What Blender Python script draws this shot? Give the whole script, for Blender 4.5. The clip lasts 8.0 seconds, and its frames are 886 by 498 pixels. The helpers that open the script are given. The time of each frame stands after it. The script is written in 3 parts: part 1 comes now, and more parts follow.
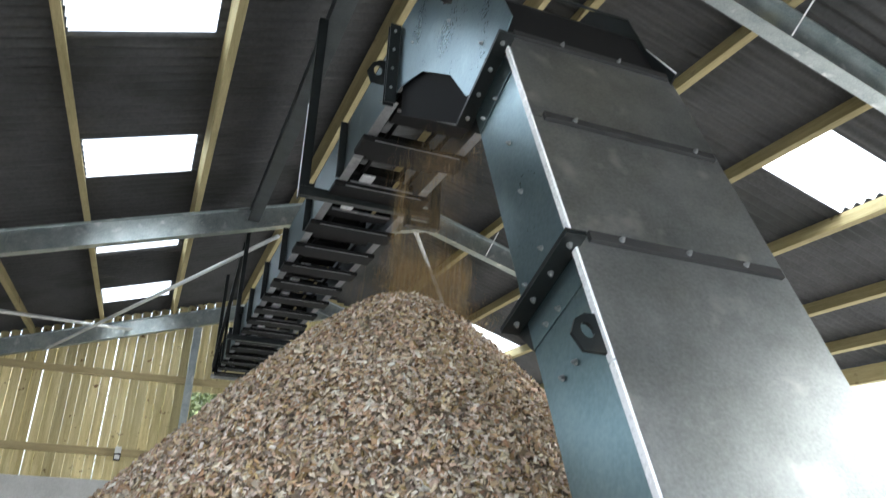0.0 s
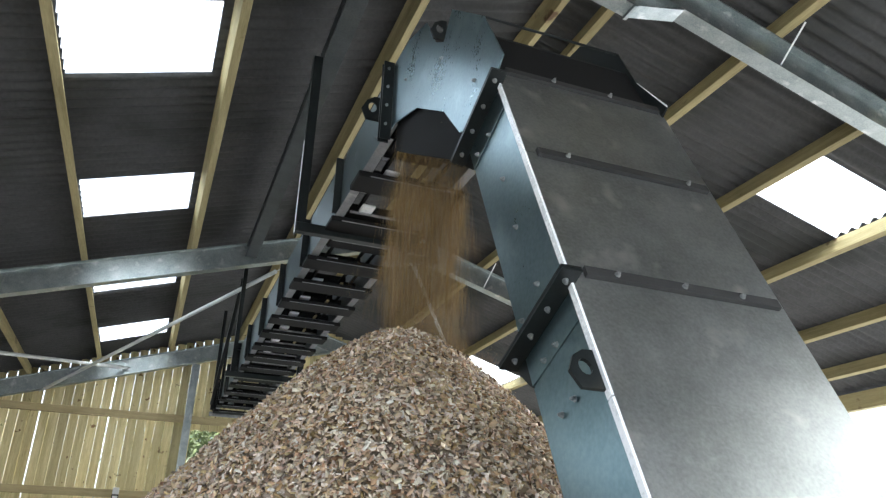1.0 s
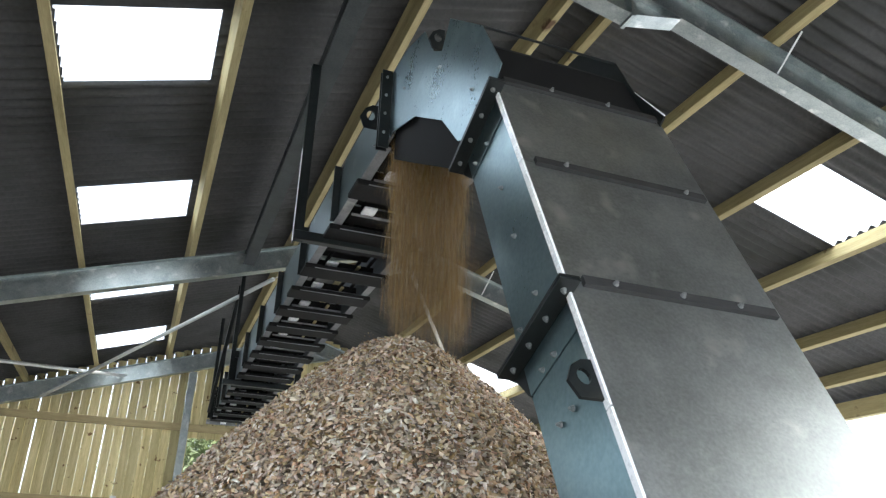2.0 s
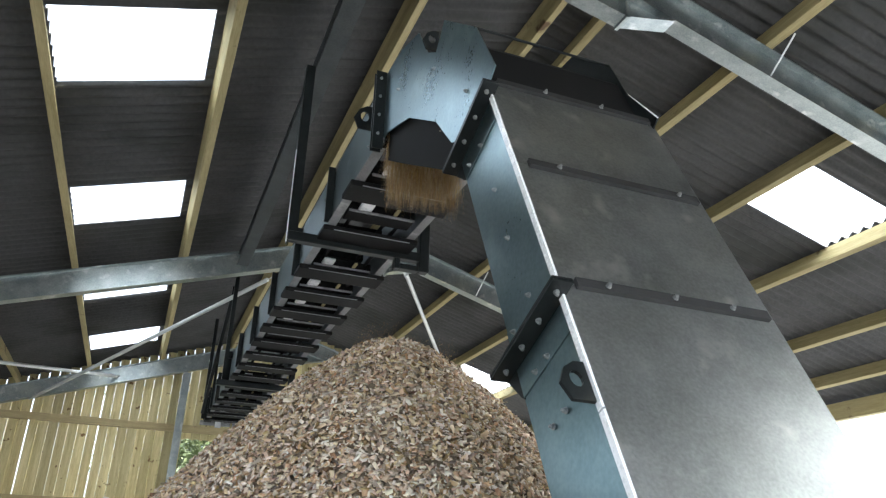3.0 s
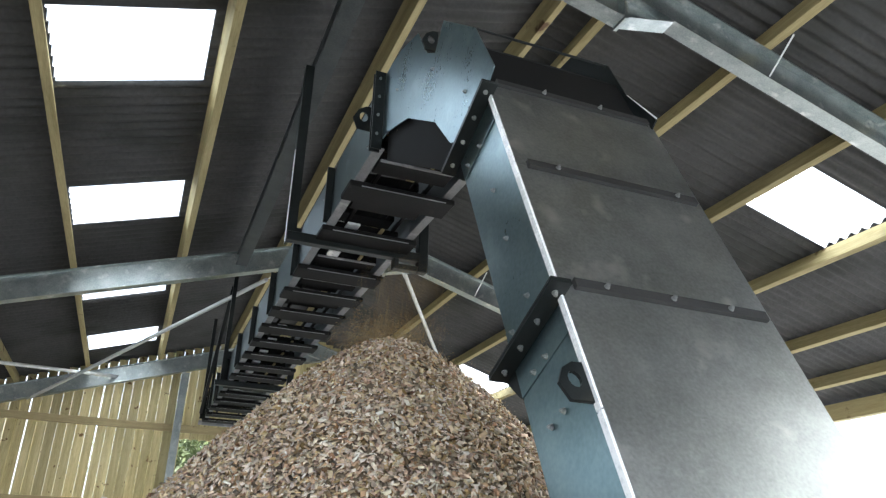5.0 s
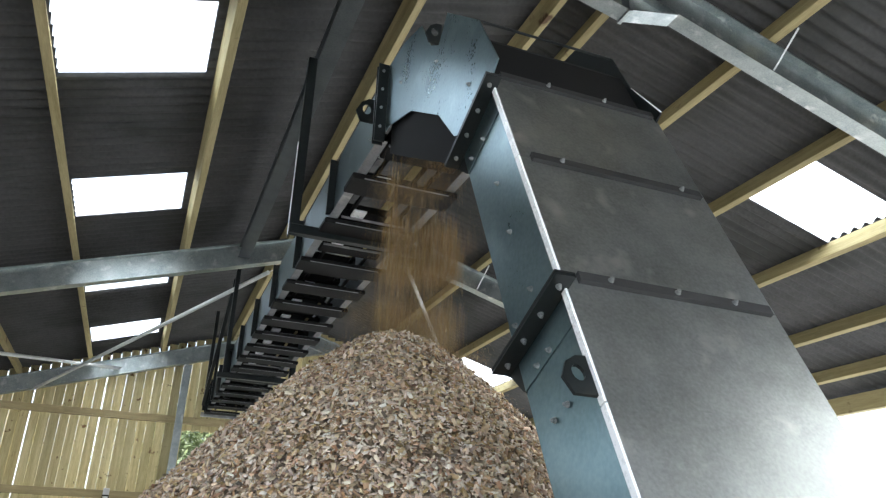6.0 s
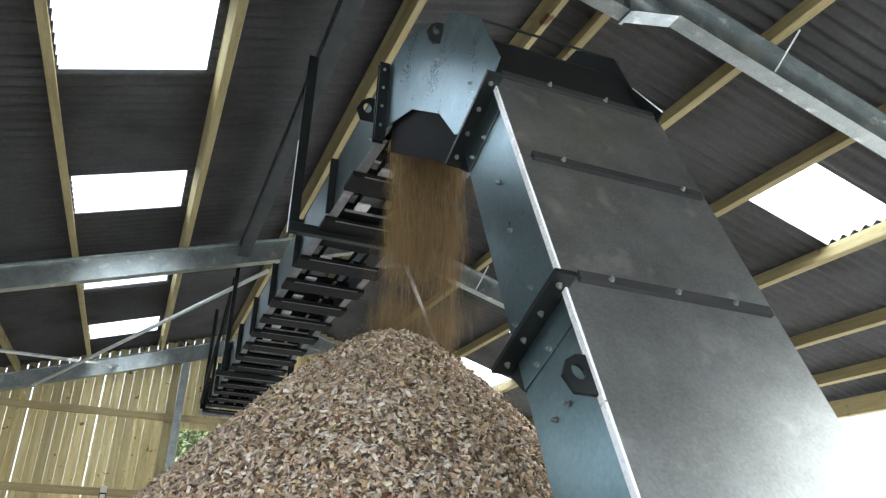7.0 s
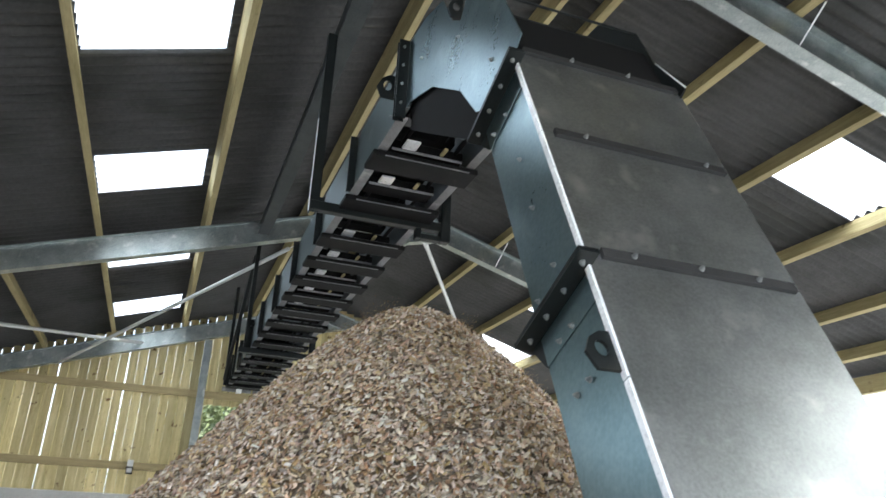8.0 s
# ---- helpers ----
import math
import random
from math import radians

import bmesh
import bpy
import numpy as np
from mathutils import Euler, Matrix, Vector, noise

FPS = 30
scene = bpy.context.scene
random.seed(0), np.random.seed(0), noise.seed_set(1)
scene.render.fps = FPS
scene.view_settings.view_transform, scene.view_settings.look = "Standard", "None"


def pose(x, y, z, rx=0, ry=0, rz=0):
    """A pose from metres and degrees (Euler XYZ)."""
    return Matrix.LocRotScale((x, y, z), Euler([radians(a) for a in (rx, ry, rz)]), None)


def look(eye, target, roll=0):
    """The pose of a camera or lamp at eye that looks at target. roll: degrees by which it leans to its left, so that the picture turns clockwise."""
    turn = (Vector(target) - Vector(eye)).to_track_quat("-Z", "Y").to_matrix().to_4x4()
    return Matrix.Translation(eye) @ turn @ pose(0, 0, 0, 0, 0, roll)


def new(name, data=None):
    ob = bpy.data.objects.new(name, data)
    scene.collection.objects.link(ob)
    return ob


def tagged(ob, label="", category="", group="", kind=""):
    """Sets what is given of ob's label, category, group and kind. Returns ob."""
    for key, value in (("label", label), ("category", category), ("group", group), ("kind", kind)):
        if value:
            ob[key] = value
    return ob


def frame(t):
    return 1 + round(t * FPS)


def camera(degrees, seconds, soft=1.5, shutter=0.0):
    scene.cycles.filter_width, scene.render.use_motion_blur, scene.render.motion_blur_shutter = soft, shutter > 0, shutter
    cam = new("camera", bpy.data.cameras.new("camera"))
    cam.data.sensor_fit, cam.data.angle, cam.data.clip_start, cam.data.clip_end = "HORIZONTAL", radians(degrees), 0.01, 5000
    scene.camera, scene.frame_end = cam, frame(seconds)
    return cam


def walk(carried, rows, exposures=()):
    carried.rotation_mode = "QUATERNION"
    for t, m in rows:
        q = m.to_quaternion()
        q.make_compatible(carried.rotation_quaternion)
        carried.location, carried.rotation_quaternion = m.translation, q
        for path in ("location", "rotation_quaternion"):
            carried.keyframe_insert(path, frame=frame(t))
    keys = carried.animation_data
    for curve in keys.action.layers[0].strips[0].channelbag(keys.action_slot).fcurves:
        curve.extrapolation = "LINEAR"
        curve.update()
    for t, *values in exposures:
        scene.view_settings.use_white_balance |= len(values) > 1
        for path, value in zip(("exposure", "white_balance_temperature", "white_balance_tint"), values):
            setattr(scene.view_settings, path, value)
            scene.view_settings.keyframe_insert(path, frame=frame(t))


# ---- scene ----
H = 1.6            # height of the eye over the barn floor
TAN = math.tan(radians(16.75))   # roof slope
RIDGE = 2.94       # x of the ridge
EAVE_W, EAVE_E = -4.4, 10.15
GABLE, BACK = 15.95, -3.2

# ---------------------------------------------------------------- camera
cam = camera(61.0, 8.0, soft=1.3, shutter=0.8)


def eye_pose(x, y, z, yaw, pitch, roll):
    a, b = radians(yaw), radians(pitch)
    way = Vector((-math.sin(a) * math.cos(b), math.cos(a) * math.cos(b), math.sin(b)))
    eye = Vector((x, y, z))
    return look(eye, eye + way, roll)


WALK = (
    (0.0, 0.0029, 0.0136, 1.5738, -20.47, 20.07, 2.91),
    (0.5, 0.0070, 0.0053, 1.5897, -20.87, 21.72, 2.18),
    (1.0, 0.0036, 0.0022, 1.5913, -20.54, 22.42, 1.78),
    (2.5, 0.0012, -0.0019, 1.5988, -20.85, 23.05, 1.76),
    (3.0, 0.0039, -0.0043, 1.5997, -21.14, 23.02, 1.65),
    (3.5, 0.0044, -0.0064, 1.5997, -21.22, 23.20, 1.68),
    (4.0, 0.0048, -0.0063, 1.6000, -21.27, 23.33, 1.65),
    (4.5, 0.0049, -0.0070, 1.5994, -21.27, 23.27, 1.62),
    (6.0, 0.0000, -0.0018, 1.5999, -21.09, 22.52, 1.94),
    (6.5, 0.0000, 0.0000, 1.6000, -21.15, 22.50, 2.20),
    (7.0, 0.0005, 0.0067, 1.5965, -21.15, 22.54, 2.31),
    (7.5, -0.0041, 0.0040, 1.5944, -20.92, 22.11, 2.41),
    (8.0, -0.0169, -0.0013, 1.5912, -19.72, 20.76, 2.63),
)
EXPOSURE = 2.84
walk(cam, [(r[0], eye_pose(*r[1:])) for r in WALK], ((0.0, EXPOSURE, 5880, 9), (8.0, EXPOSURE, 5880, 9)))

# ---------------------------------------------------------------- light
SUN_UP, SUN_TURN = 40.0, 120.0
world = bpy.data.worlds.new("overcast_sky")
scene.world = world
world.use_nodes = True
wn = world.node_tree.nodes
sky = wn.new("ShaderNodeTexSky")
sky.sky_type = "NISHITA"
sky.sun_disc = False
sky.sun_elevation, sky.sun_rotation = radians(SUN_UP), radians(SUN_TURN)
sky.air_density, sky.dust_density, sky.ozone_density = 1.0, 4.0, 1.0
white = wn.new("ShaderNodeHueSaturation")
white.inputs["Saturation"].default_value = 0.5
world.node_tree.links.new(sky.outputs[0], white.inputs["Color"])
world.node_tree.links.new(white.outputs[0], wn["Background"].inputs["Color"])
wn["Background"].inputs["Strength"].default_value = 0.15

sun_data = bpy.data.lights.new("sun", "SUN")
sun_data.energy, sun_data.angle, sun_data.color = 1.2, radians(14), (1.0, 0.96, 0.9)
sun = new("sun", sun_data)
sa, sb = radians(SUN_TURN), radians(SUN_UP)
sun.matrix_world = look((0, 0, 30), (-math.sin(sa) * 20, -math.cos(sa) * 20, 30 - 20 * math.tan(sb)))

# ---------------------------------------------------------------- materials


def mat_nodes(name):
    m = bpy.data.materials.new(name)
    m.use_nodes = True
    return m, m.node_tree.nodes, m.node_tree.links, m.node_tree.nodes["Principled BSDF"]


def surface(name, dark, light, scale=4.0, fine=60.0, rough=(0.6, 0.8), metal=0.0, bump=0.15, stretch=(1, 1, 1), spots=None, per=None, vary=0.25, spec=0.5):
    """A two-scale noise material: large stains and fine grain; spots: a third colour in patches; per: random by object or island."""
    m, n, l, b = mat_nodes(name)
    co = n.new("ShaderNodeTexCoord")
    mp = n.new("ShaderNodeMapping")
    mp.inputs["Scale"].default_value = stretch
    l.new(co.outputs["Object"], mp.inputs["Vector"])
    big = n.new("ShaderNodeTexNoise")
    big.inputs["Scale"].default_value, big.inputs["Detail"].default_value, big.inputs["Roughness"].default_value = scale, 6, 0.62
    tiny = n.new("ShaderNodeTexNoise")
    tiny.inputs["Scale"].default_value, tiny.inputs["Detail"].default_value = fine, 4
    for x in (big, tiny):
        l.new(mp.outputs[0], x.inputs["Vector"])
    mixv = n.new("ShaderNodeMath")
    mixv.operation = "MULTIPLY_ADD"
    mixv.inputs[1].default_value = 0.35
    l.new(tiny.outputs["Fac"], mixv.inputs[0])
    sc = n.new("ShaderNodeMath")
    sc.operation = "MULTIPLY"
    sc.inputs[1].default_value = 0.65
    l.new(big.outputs["Fac"], sc.inputs[0])
    l.new(sc.outputs[0], mixv.inputs[2])
    ramp = n.new("ShaderNodeValToRGB")
    ramp.color_ramp.elements[0].position, ramp.color_ramp.elements[1].position = 0.33, 0.68
    ramp.color_ramp.elements[0].color, ramp.color_ramp.elements[1].color = (*dark, 1), (*light, 1)
    l.new(mixv.outputs[0], ramp.inputs["Fac"])
    col = ramp.outputs["Color"]
    if spots:
        colour, size, low, high = spots
        sn = n.new("ShaderNodeTexNoise")
        sn.inputs["Scale"].default_value, sn.inputs["Detail"].default_value = size, 8
        l.new(co.outputs["Object"], sn.inputs["Vector"])
        mr = n.new("ShaderNodeMapRange")
        mr.inputs["From Min"].default_value, mr.inputs["From Max"].default_value = low, high
        l.new(sn.outputs["Fac"], mr.inputs["Value"])
        mx = n.new("ShaderNodeMix")
        mx.data_type = "RGBA"
        l.new(mr.outputs[0], mx.inputs["Factor"])
        l.new(col, mx.inputs[6])
        mx.inputs[7].default_value = (*colour, 1)
        col = mx.outputs[2]
    if per:
        if per == "island":
            rnd = n.new("ShaderNodeNewGeometry").outputs["Random Per Island"]
        else:
            rnd = n.new("ShaderNodeObjectInfo").outputs["Random"]
        mr = n.new("ShaderNodeMapRange")
        mr.inputs["To Min"].default_value, mr.inputs["To Max"].default_value = 1 - vary, 1 + vary
        l.new(rnd, mr.inputs["Value"])
        hs = n.new("ShaderNodeHueSaturation")
        l.new(mr.outputs[0], hs.inputs["Value"])
        l.new(col, hs.inputs["Color"])
        col = hs.outputs[0]
    l.new(col, b.inputs["Base Color"])
    rr = n.new("ShaderNodeMapRange")
    rr.inputs["To Min"].default_value, rr.inputs["To Max"].default_value = rough
    l.new(mixv.outputs[0], rr.inputs["Value"])
    l.new(rr.outputs[0], b.inputs["Roughness"])
    b.inputs["Metallic"].default_value = metal
    b.inputs["Specular IOR Level"].default_value = spec
    bp = n.new("ShaderNodeBump")
    bp.inputs["Strength"].default_value, bp.inputs["Distance"].default_value = bump, 0.01
    l.new(mixv.outputs[0], bp.inputs["Height"])
    l.new(bp.outputs[0], b.inputs["Normal"])
    return m


def wood(name, dark, light, axis="z", per="object", vary=0.2):
    st = {"x": (0.6, 9, 9), "y": (9, 0.6, 9), "z": (9, 9, 0.6)}[axis]
    return surface(name, dark, light, 1.6, 14, (0.7, 0.85), bump=0.2, stretch=st, per=per, vary=vary, spots=((0.10, 0.06, 0.03), 3.5, 0.66, 0.74), spec=0.3)


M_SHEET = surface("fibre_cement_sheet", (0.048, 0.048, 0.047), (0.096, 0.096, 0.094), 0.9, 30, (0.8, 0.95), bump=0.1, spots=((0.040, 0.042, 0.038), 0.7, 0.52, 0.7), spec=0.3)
M_PURLIN = wood("treated_purlin_timber", (0.26, 0.22, 0.10), (0.47, 0.40, 0.215), "y", vary=0.18)
M_BOARD = surface("treated_boarding", (0.44, 0.36, 0.155), (0.80, 0.70, 0.39), 1.6, 16, (0.7, 0.85), bump=0.2, stretch=(9, 9, 0.6), per="object", vary=0.30, spots=((0.17, 0.10, 0.04), 7.5, 0.655, 0.70), spec=0.3)
M_GIRT = wood("girt_timber", (0.30, 0.24, 0.12), (0.50, 0.41, 0.22), "x", vary=0.15)
M_GALV = surface("galvanised_beam", (0.26, 0.30, 0.30), (0.50, 0.54, 0.53), 5, 70, (0.28, 0.44), 0.88, 0.06, spots=((0.62, 0.64, 0.62), 9, 0.58, 0.7))
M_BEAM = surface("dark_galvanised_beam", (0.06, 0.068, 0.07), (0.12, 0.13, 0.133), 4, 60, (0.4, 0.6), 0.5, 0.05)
M_TUBE = surface("galvanised_tube", (0.55, 0.57, 0.57), (0.74, 0.76, 0.75), 8, 90, (0.35, 0.5), 0.35, 0.05)
M_BLUE = surface("blue_grey_plate", (0.145, 0.212, 0.226), (0.258, 0.345, 0.364), 2.43, 71.7, (0.22, 0.36), 0.95, 0.012, spots=((0.36, 0.45, 0.455), 3.27, 0.58, 0.80))
# darker and rougher than the blue casing plates
M_TROUGH = surface("dull_trough_plate", (0.075, 0.10, 0.105), (0.145, 0.182, 0.187), 3.0, 80, (0.34, 0.5), 0.9, 0.03, spots=((0.20, 0.24, 0.24), 7, 0.62, 0.76))
M_COVER = surface("dusty_galvanised_cover", (0.228, 0.240, 0.232), (0.425, 0.44, 0.43), 4.5, 95, (0.29, 0.47), 0.93, 0.16, spots=((0.56, 0.555, 0.53), 6.0, 0.585, 0.74))
# near-white colour stands in for reflections on bright edges
M_LIP = surface("near_white_highlight", (0.88, 0.89, 0.90), (0.96, 0.965, 0.965), 9, 120, (0.2, 0.35), 0.05, 0.05)
# dark steel parts; also colours the shaded far bend plate
M_DARK = surface("dark_steel_and_shaded_plate", (0.006, 0.008, 0.008), (0.016, 0.019, 0.019), 6, 90, (0.25, 0.45), 0.0, 0.05, spots=((0.05, 0.045, 0.035), 5, 0.6, 0.78), spec=0.3)
M_STRIP = surface("dull_grey_strip", (0.016, 0.016, 0.016), (0.034, 0.034, 0.033), 5, 80, (0.45, 0.6), 0.1, 0.05)
M_RUNG = surface("dusty_black_bar", (0.006, 0.006, 0.006), (0.016, 0.015, 0.015), 7, 90, (0.5, 0.75), 0.0, 0.05, spots=((0.035, 0.032, 0.027), 6, 0.64, 0.82), spec=0.12)
# rail grey, also used to paint lit edges on bars and flights
M_RAIL = surface("dusty_rail_and_lit_edge", (0.17, 0.17, 0.172), (0.32, 0.32, 0.32), 6, 80, (0.5, 0.7), 0.3, 0.05, spots=((0.45, 0.44, 0.42), 7, 0.6, 0.75))
M_RUBBER = surface("black_rubber", (0.005, 0.005, 0.005), (0.012, 0.012, 0.012), 6, 60, (0.6, 0.8), 0.0, 0.06, spec=0.15)
M_BOLT = surface("zinc_bolt", (0.24, 0.25, 0.25), (0.50, 0.51, 0.50), 40, 200, (0.3, 0.5), 0.85, 0.03)
M_CONC = surface("concrete", (0.42, 0.42, 0.405), (0.60, 0.60, 0.58), 1.4, 40, (0.8, 0.95), 0, 0.15, spec=0.3)
M_PALE = surface("pale_grey_sheeting", (0.22, 0.23, 0.24), (0.32, 0.33, 0.34), 1.2, 30, (0.6, 0.8), 0, 0.08)
M_FLOOR = surface("concrete_floor", (0.32, 0.31, 0.29), (0.46, 0.45, 0.42), 0.8, 30, (0.75, 0.92), 0, 0.15, spec=0.3)
# yard made pale to bounce light up under the roof
M_GROUND = surface("pale_bounce_gravel", (0.28, 0.28, 0.27), (0.44, 0.44, 0.42), 0.4, 12, (0.9, 1.0), 0, 0.3, spec=0.2)
M_BARK = surface("bark", (0.06, 0.045, 0.03), (0.14, 0.11, 0.08), 6, 40, (0.85, 0.95), 0, 0.3)
M_LEAF = surface("leaf", (0.085, 0.115, 0.035), (0.17, 0.20, 0.085), 3, 40, (0.5, 0.65), 0, 0.03, per="island", vary=0.4)
M_BOX = surface("pale_plastic", (0.60, 0.60, 0.58), (0.75, 0.75, 0.73), 6, 60, (0.5, 0.6), 0, 0.03)


def chip_material(name, value, sat=1.0, hue=0.5):
    m, n, l, b = mat_nodes(name)
    rnd = n.new("ShaderNodeNewGeometry")
    ramp = n.new("ShaderNodeValToRGB")
    e = ramp.color_ramp
    e.elements[0].position, e.elements[1].position = 0.0, 1.0
    stops = ((0.0, (0.09, 0.06, 0.038)), (0.14, (0.23, 0.16, 0.10)), (0.4, (0.36, 0.265, 0.175)), (0.68, (0.45, 0.345, 0.235)), (0.86, (0.55, 0.455, 0.345)), (1.0, (0.61, 0.55, 0.46)))
    e.elements[0].color, e.elements[1].color = (*stops[0][1], 1), (*stops[-1][1], 1)
    for p, c in stops[1:-1]:
        e.elements.new(p).color = (*c, 1)
    l.new(rnd.outputs["Random Per Island"], ramp.inputs["Fac"])
    co = n.new("ShaderNodeTexCoord")
    tx = n.new("ShaderNodeTexNoise")
    tx.inputs["Scale"].default_value, tx.inputs["Detail"].default_value = 90, 5
    l.new(co.outputs["Object"], tx.inputs["Vector"])
    mr = n.new("ShaderNodeMapRange")
    mr.inputs["To Min"].default_value, mr.inputs["To Max"].default_value = value * 0.8, value * 1.12
    l.new(tx.outputs["Fac"], mr.inputs["Value"])
    hs = n.new("ShaderNodeHueSaturation")
    hs.inputs["Saturation"].default_value, hs.inputs["Hue"].default_value = sat, hue
    toss = n.new("ShaderNodeTexWhiteNoise")     # each chip a little redder, greener or greyer than the next
    toss.noise_dimensions = "1D"
    l.new(rnd.outputs["Random Per Island"], toss.inputs["W"])
    split = n.new("ShaderNodeSeparateColor")
    l.new(toss.outputs["Color"], split.inputs[0])
    for k, socket, low, high in ((0, "Hue", hue - 0.022, hue + 0.022), (1, "Saturation", sat * 0.62, sat * 1.3)):
        span = n.new("ShaderNodeMapRange")
        span.inputs["To Min"].default_value, span.inputs["To Max"].default_value = low, high
        l.new(split.outputs[k], span.inputs["Value"])
        l.new(span.outputs[0], hs.inputs[socket])
    l.new(mr.outputs[0], hs.inputs["Value"])
    l.new(ramp.outputs[0], hs.inputs["Color"])
    l.new(hs.outputs[0], b.inputs["Base Color"])
    b.inputs["Roughness"].default_value = 0.85
    b.inputs["Specular IOR Level"].default_value = 0.25
    bp = n.new("ShaderNodeBump")
    bp.inputs["Strength"].default_value, bp.inputs["Distance"].default_value = 0.3, 0.004
    l.new(tx.outputs["Fac"], bp.inputs["Height"])
    l.new(bp.outputs[0], b.inputs["Normal"])
    return m


M_CHIP = chip_material("wood_chips", 1.55)
# same ramp, darker and more saturated for the falling chips
M_FALL = chip_material("falling_wood_chips", 0.86, 1.5, 0.508)
M_CHIPBED = surface("packed_wood_chips", (0.12, 0.09, 0.06), (0.42, 0.33, 0.23), 45, 140, (0.85, 0.95), 0, 0.6)


def translucent_sheet():
    m, n, l, b = mat_nodes("translucent_grp_sheet")
    tr = n.new("ShaderNodeBsdfTranslucent")
    tr.inputs["Color"].default_value = (0.97, 0.98, 0.97, 1)
    tp = n.new("ShaderNodeBsdfTransparent")
    tp.inputs["Color"].default_value = (0.95, 0.97, 0.95, 1)
    mx = n.new("ShaderNodeMixShader")
    mx.inputs[0].default_value = 0.45
    tx = n.new("ShaderNodeTexNoise")
    tx.inputs["Scale"].default_value = 2.5
    mr = n.new("ShaderNodeMapRange")
    mr.inputs["To Min"].default_value, mr.inputs["To Max"].default_value = 0.35, 0.55
    l.new(tx.outputs["Fac"], mr.inputs["Value"])
    l.new(mr.outputs[0], mx.inputs[0])
    l.new(tr.outputs[0], mx.inputs[1])
    l.new(tp.outputs[0], mx.inputs[2])
    l.new(mx.outputs[0], n["Material Output"].inputs["Surface"])
    return m


M_LIGHT = translucent_sheet()

# ---------------------------------------------------------------- mesh helpers


def part(name, bm, material, parent=None, label="", smooth=False):
    me = bpy.data.meshes.new(name)
    bmesh.ops.recalc_face_normals(bm, faces=bm.faces)
    bm.to_mesh(me)
    bm.free()
    me.materials.append(material)
    if smooth:
        for p in me.polygons:
            p.use_smooth = True
    ob = new(name, me)
    if parent is not None:
        ob.parent = parent
    if label:
        ob["label"] = label
    return ob


def share(name, me, parent, m):
    ob = new(name, me)
    ob.parent = parent
    ob.matrix_local = m
    return ob


def empty(name, x=0, y=0, z=0):
    ob = new(name)
    ob.location = (x, y, z)
    ob.empty_display_size = 0.2
    return ob


def bevel(bm, w):
    if w:
        bmesh.ops.bevel(bm, geom=list(bm.edges), offset=w, segments=1, affect="EDGES", clamp_overlap=True)
    return bm


def box(x0, x1, y0, y1, z0, z1, bm=None, bev=0.0):
    own = bmesh.new()
    bmesh.ops.create_cube(own, size=1)
    for v in own.verts:
        v.co = Vector((x0 + (v.co.x + 0.5) * (x1 - x0), y0 + (v.co.y + 0.5) * (y1 - y0), z0 + (v.co.z + 0.5) * (z1 - z0)))
    bevel(own, bev)
    return join(bm, own)


def join(bm, own):
    if bm is None:
        return own
    me = bpy.data.meshes.new("tmp")
    own.to_mesh(me)
    own.free()
    bm.from_mesh(me)
    bpy.data.meshes.remove(me)
    return bm


def sweep(profile, p0, p1, a, b, bm=None, bev=0.0):
    """A closed profile of (s, t) pairs along the axes a, b, drawn from p0 to p1."""
    own = bmesh.new()
    p0, p1, a, b = Vector(p0), Vector(p1), Vector(a), Vector(b)
    r0 = [own.verts.new(p0 + a * s + b * t) for s, t in profile]
    r1 = [own.verts.new(p1 + a * s + b * t) for s, t in profile]
    k = len(profile)
    own.faces.new(r0)
    own.faces.new(list(reversed(r1)))
    for i in range(k):
        own.faces.new((r0[i], r0[(i + 1) % k], r1[(i + 1) % k], r1[i]))
    bmesh.ops.recalc_face_normals(own, faces=own.faces)
    bevel(own, bev)
    return join(bm, own)


def plate(outline, x0, x1, bm=None, bev=0.0):
    """A flat plate: outline of (y, z) pairs, between x0 and x1."""
    return sweep(outline, (x0, 0, 0), (x1, 0, 0), (0, 1, 0), (0, 0, 1), bm, bev)


def rect(s0, s1, t0, t1):
    return [(s0, t0), (s1, t0), (s1, t1), (s0, t1)]


def tube(p0, p1, r, n=14, bm=None):
    d = (Vector(p1) - Vector(p0)).normalized()
    a = d.orthogonal().normalized()
    b = d.cross(a)
    return sweep([(r * math.cos(i * math.tau / n), r * math.sin(i * math.tau / n)) for i in range(n)], p0, p1, a, b, bm)


def i_section(depth, width, tf=0.012, tw=0.008):
    w, d = width / 2, depth
    return [(-w, 0), (w, 0), (w, tf), (tw, tf), (tw, d - tf), (w, d - tf), (w, d), (-w, d), (-w, d - tf), (-tw, d - tf), (-tw, tf), (-w, tf)]


def angle_section(s, t, k=0.008):
    return [(0, 0), (s, 0), (s, k * (1 if t > 0 else -1)), (k, k * (1 if t > 0 else -1)), (k, t), (0, t)]


def bolt_mesh(name="bolt"):
    bm = bmesh.new()
    sweep([(0.0092 * math.cos(i * math.tau / 14), 0.0092 * math.sin(i * math.tau / 14)) for i in range(14)], (0, 0, 0), (0, 0, 0.003), (1, 0, 0), (0, 1, 0), bm)
    sweep([(0.0072 * math.cos(i * math.tau / 6), 0.0072 * math.sin(i * math.tau / 6)) for i in range(6)], (0, 0, 0.003), (0, 0, 0.010), (1, 0, 0), (0, 1, 0), bm)
    sweep([(0.004 * math.cos(i * math.tau / 8), 0.004 * math.sin(i * math.tau / 8)) for i in range(8)], (0, 0, 0.010), (0, 0, 0.015), (1, 0, 0), (0, 1, 0), bm)
    me = bpy.data.meshes.new(name)
    bm.to_mesh(me)
    bm.free()
    me.materials.append(M_BOLT)
    return me


BOLT = bolt_mesh()


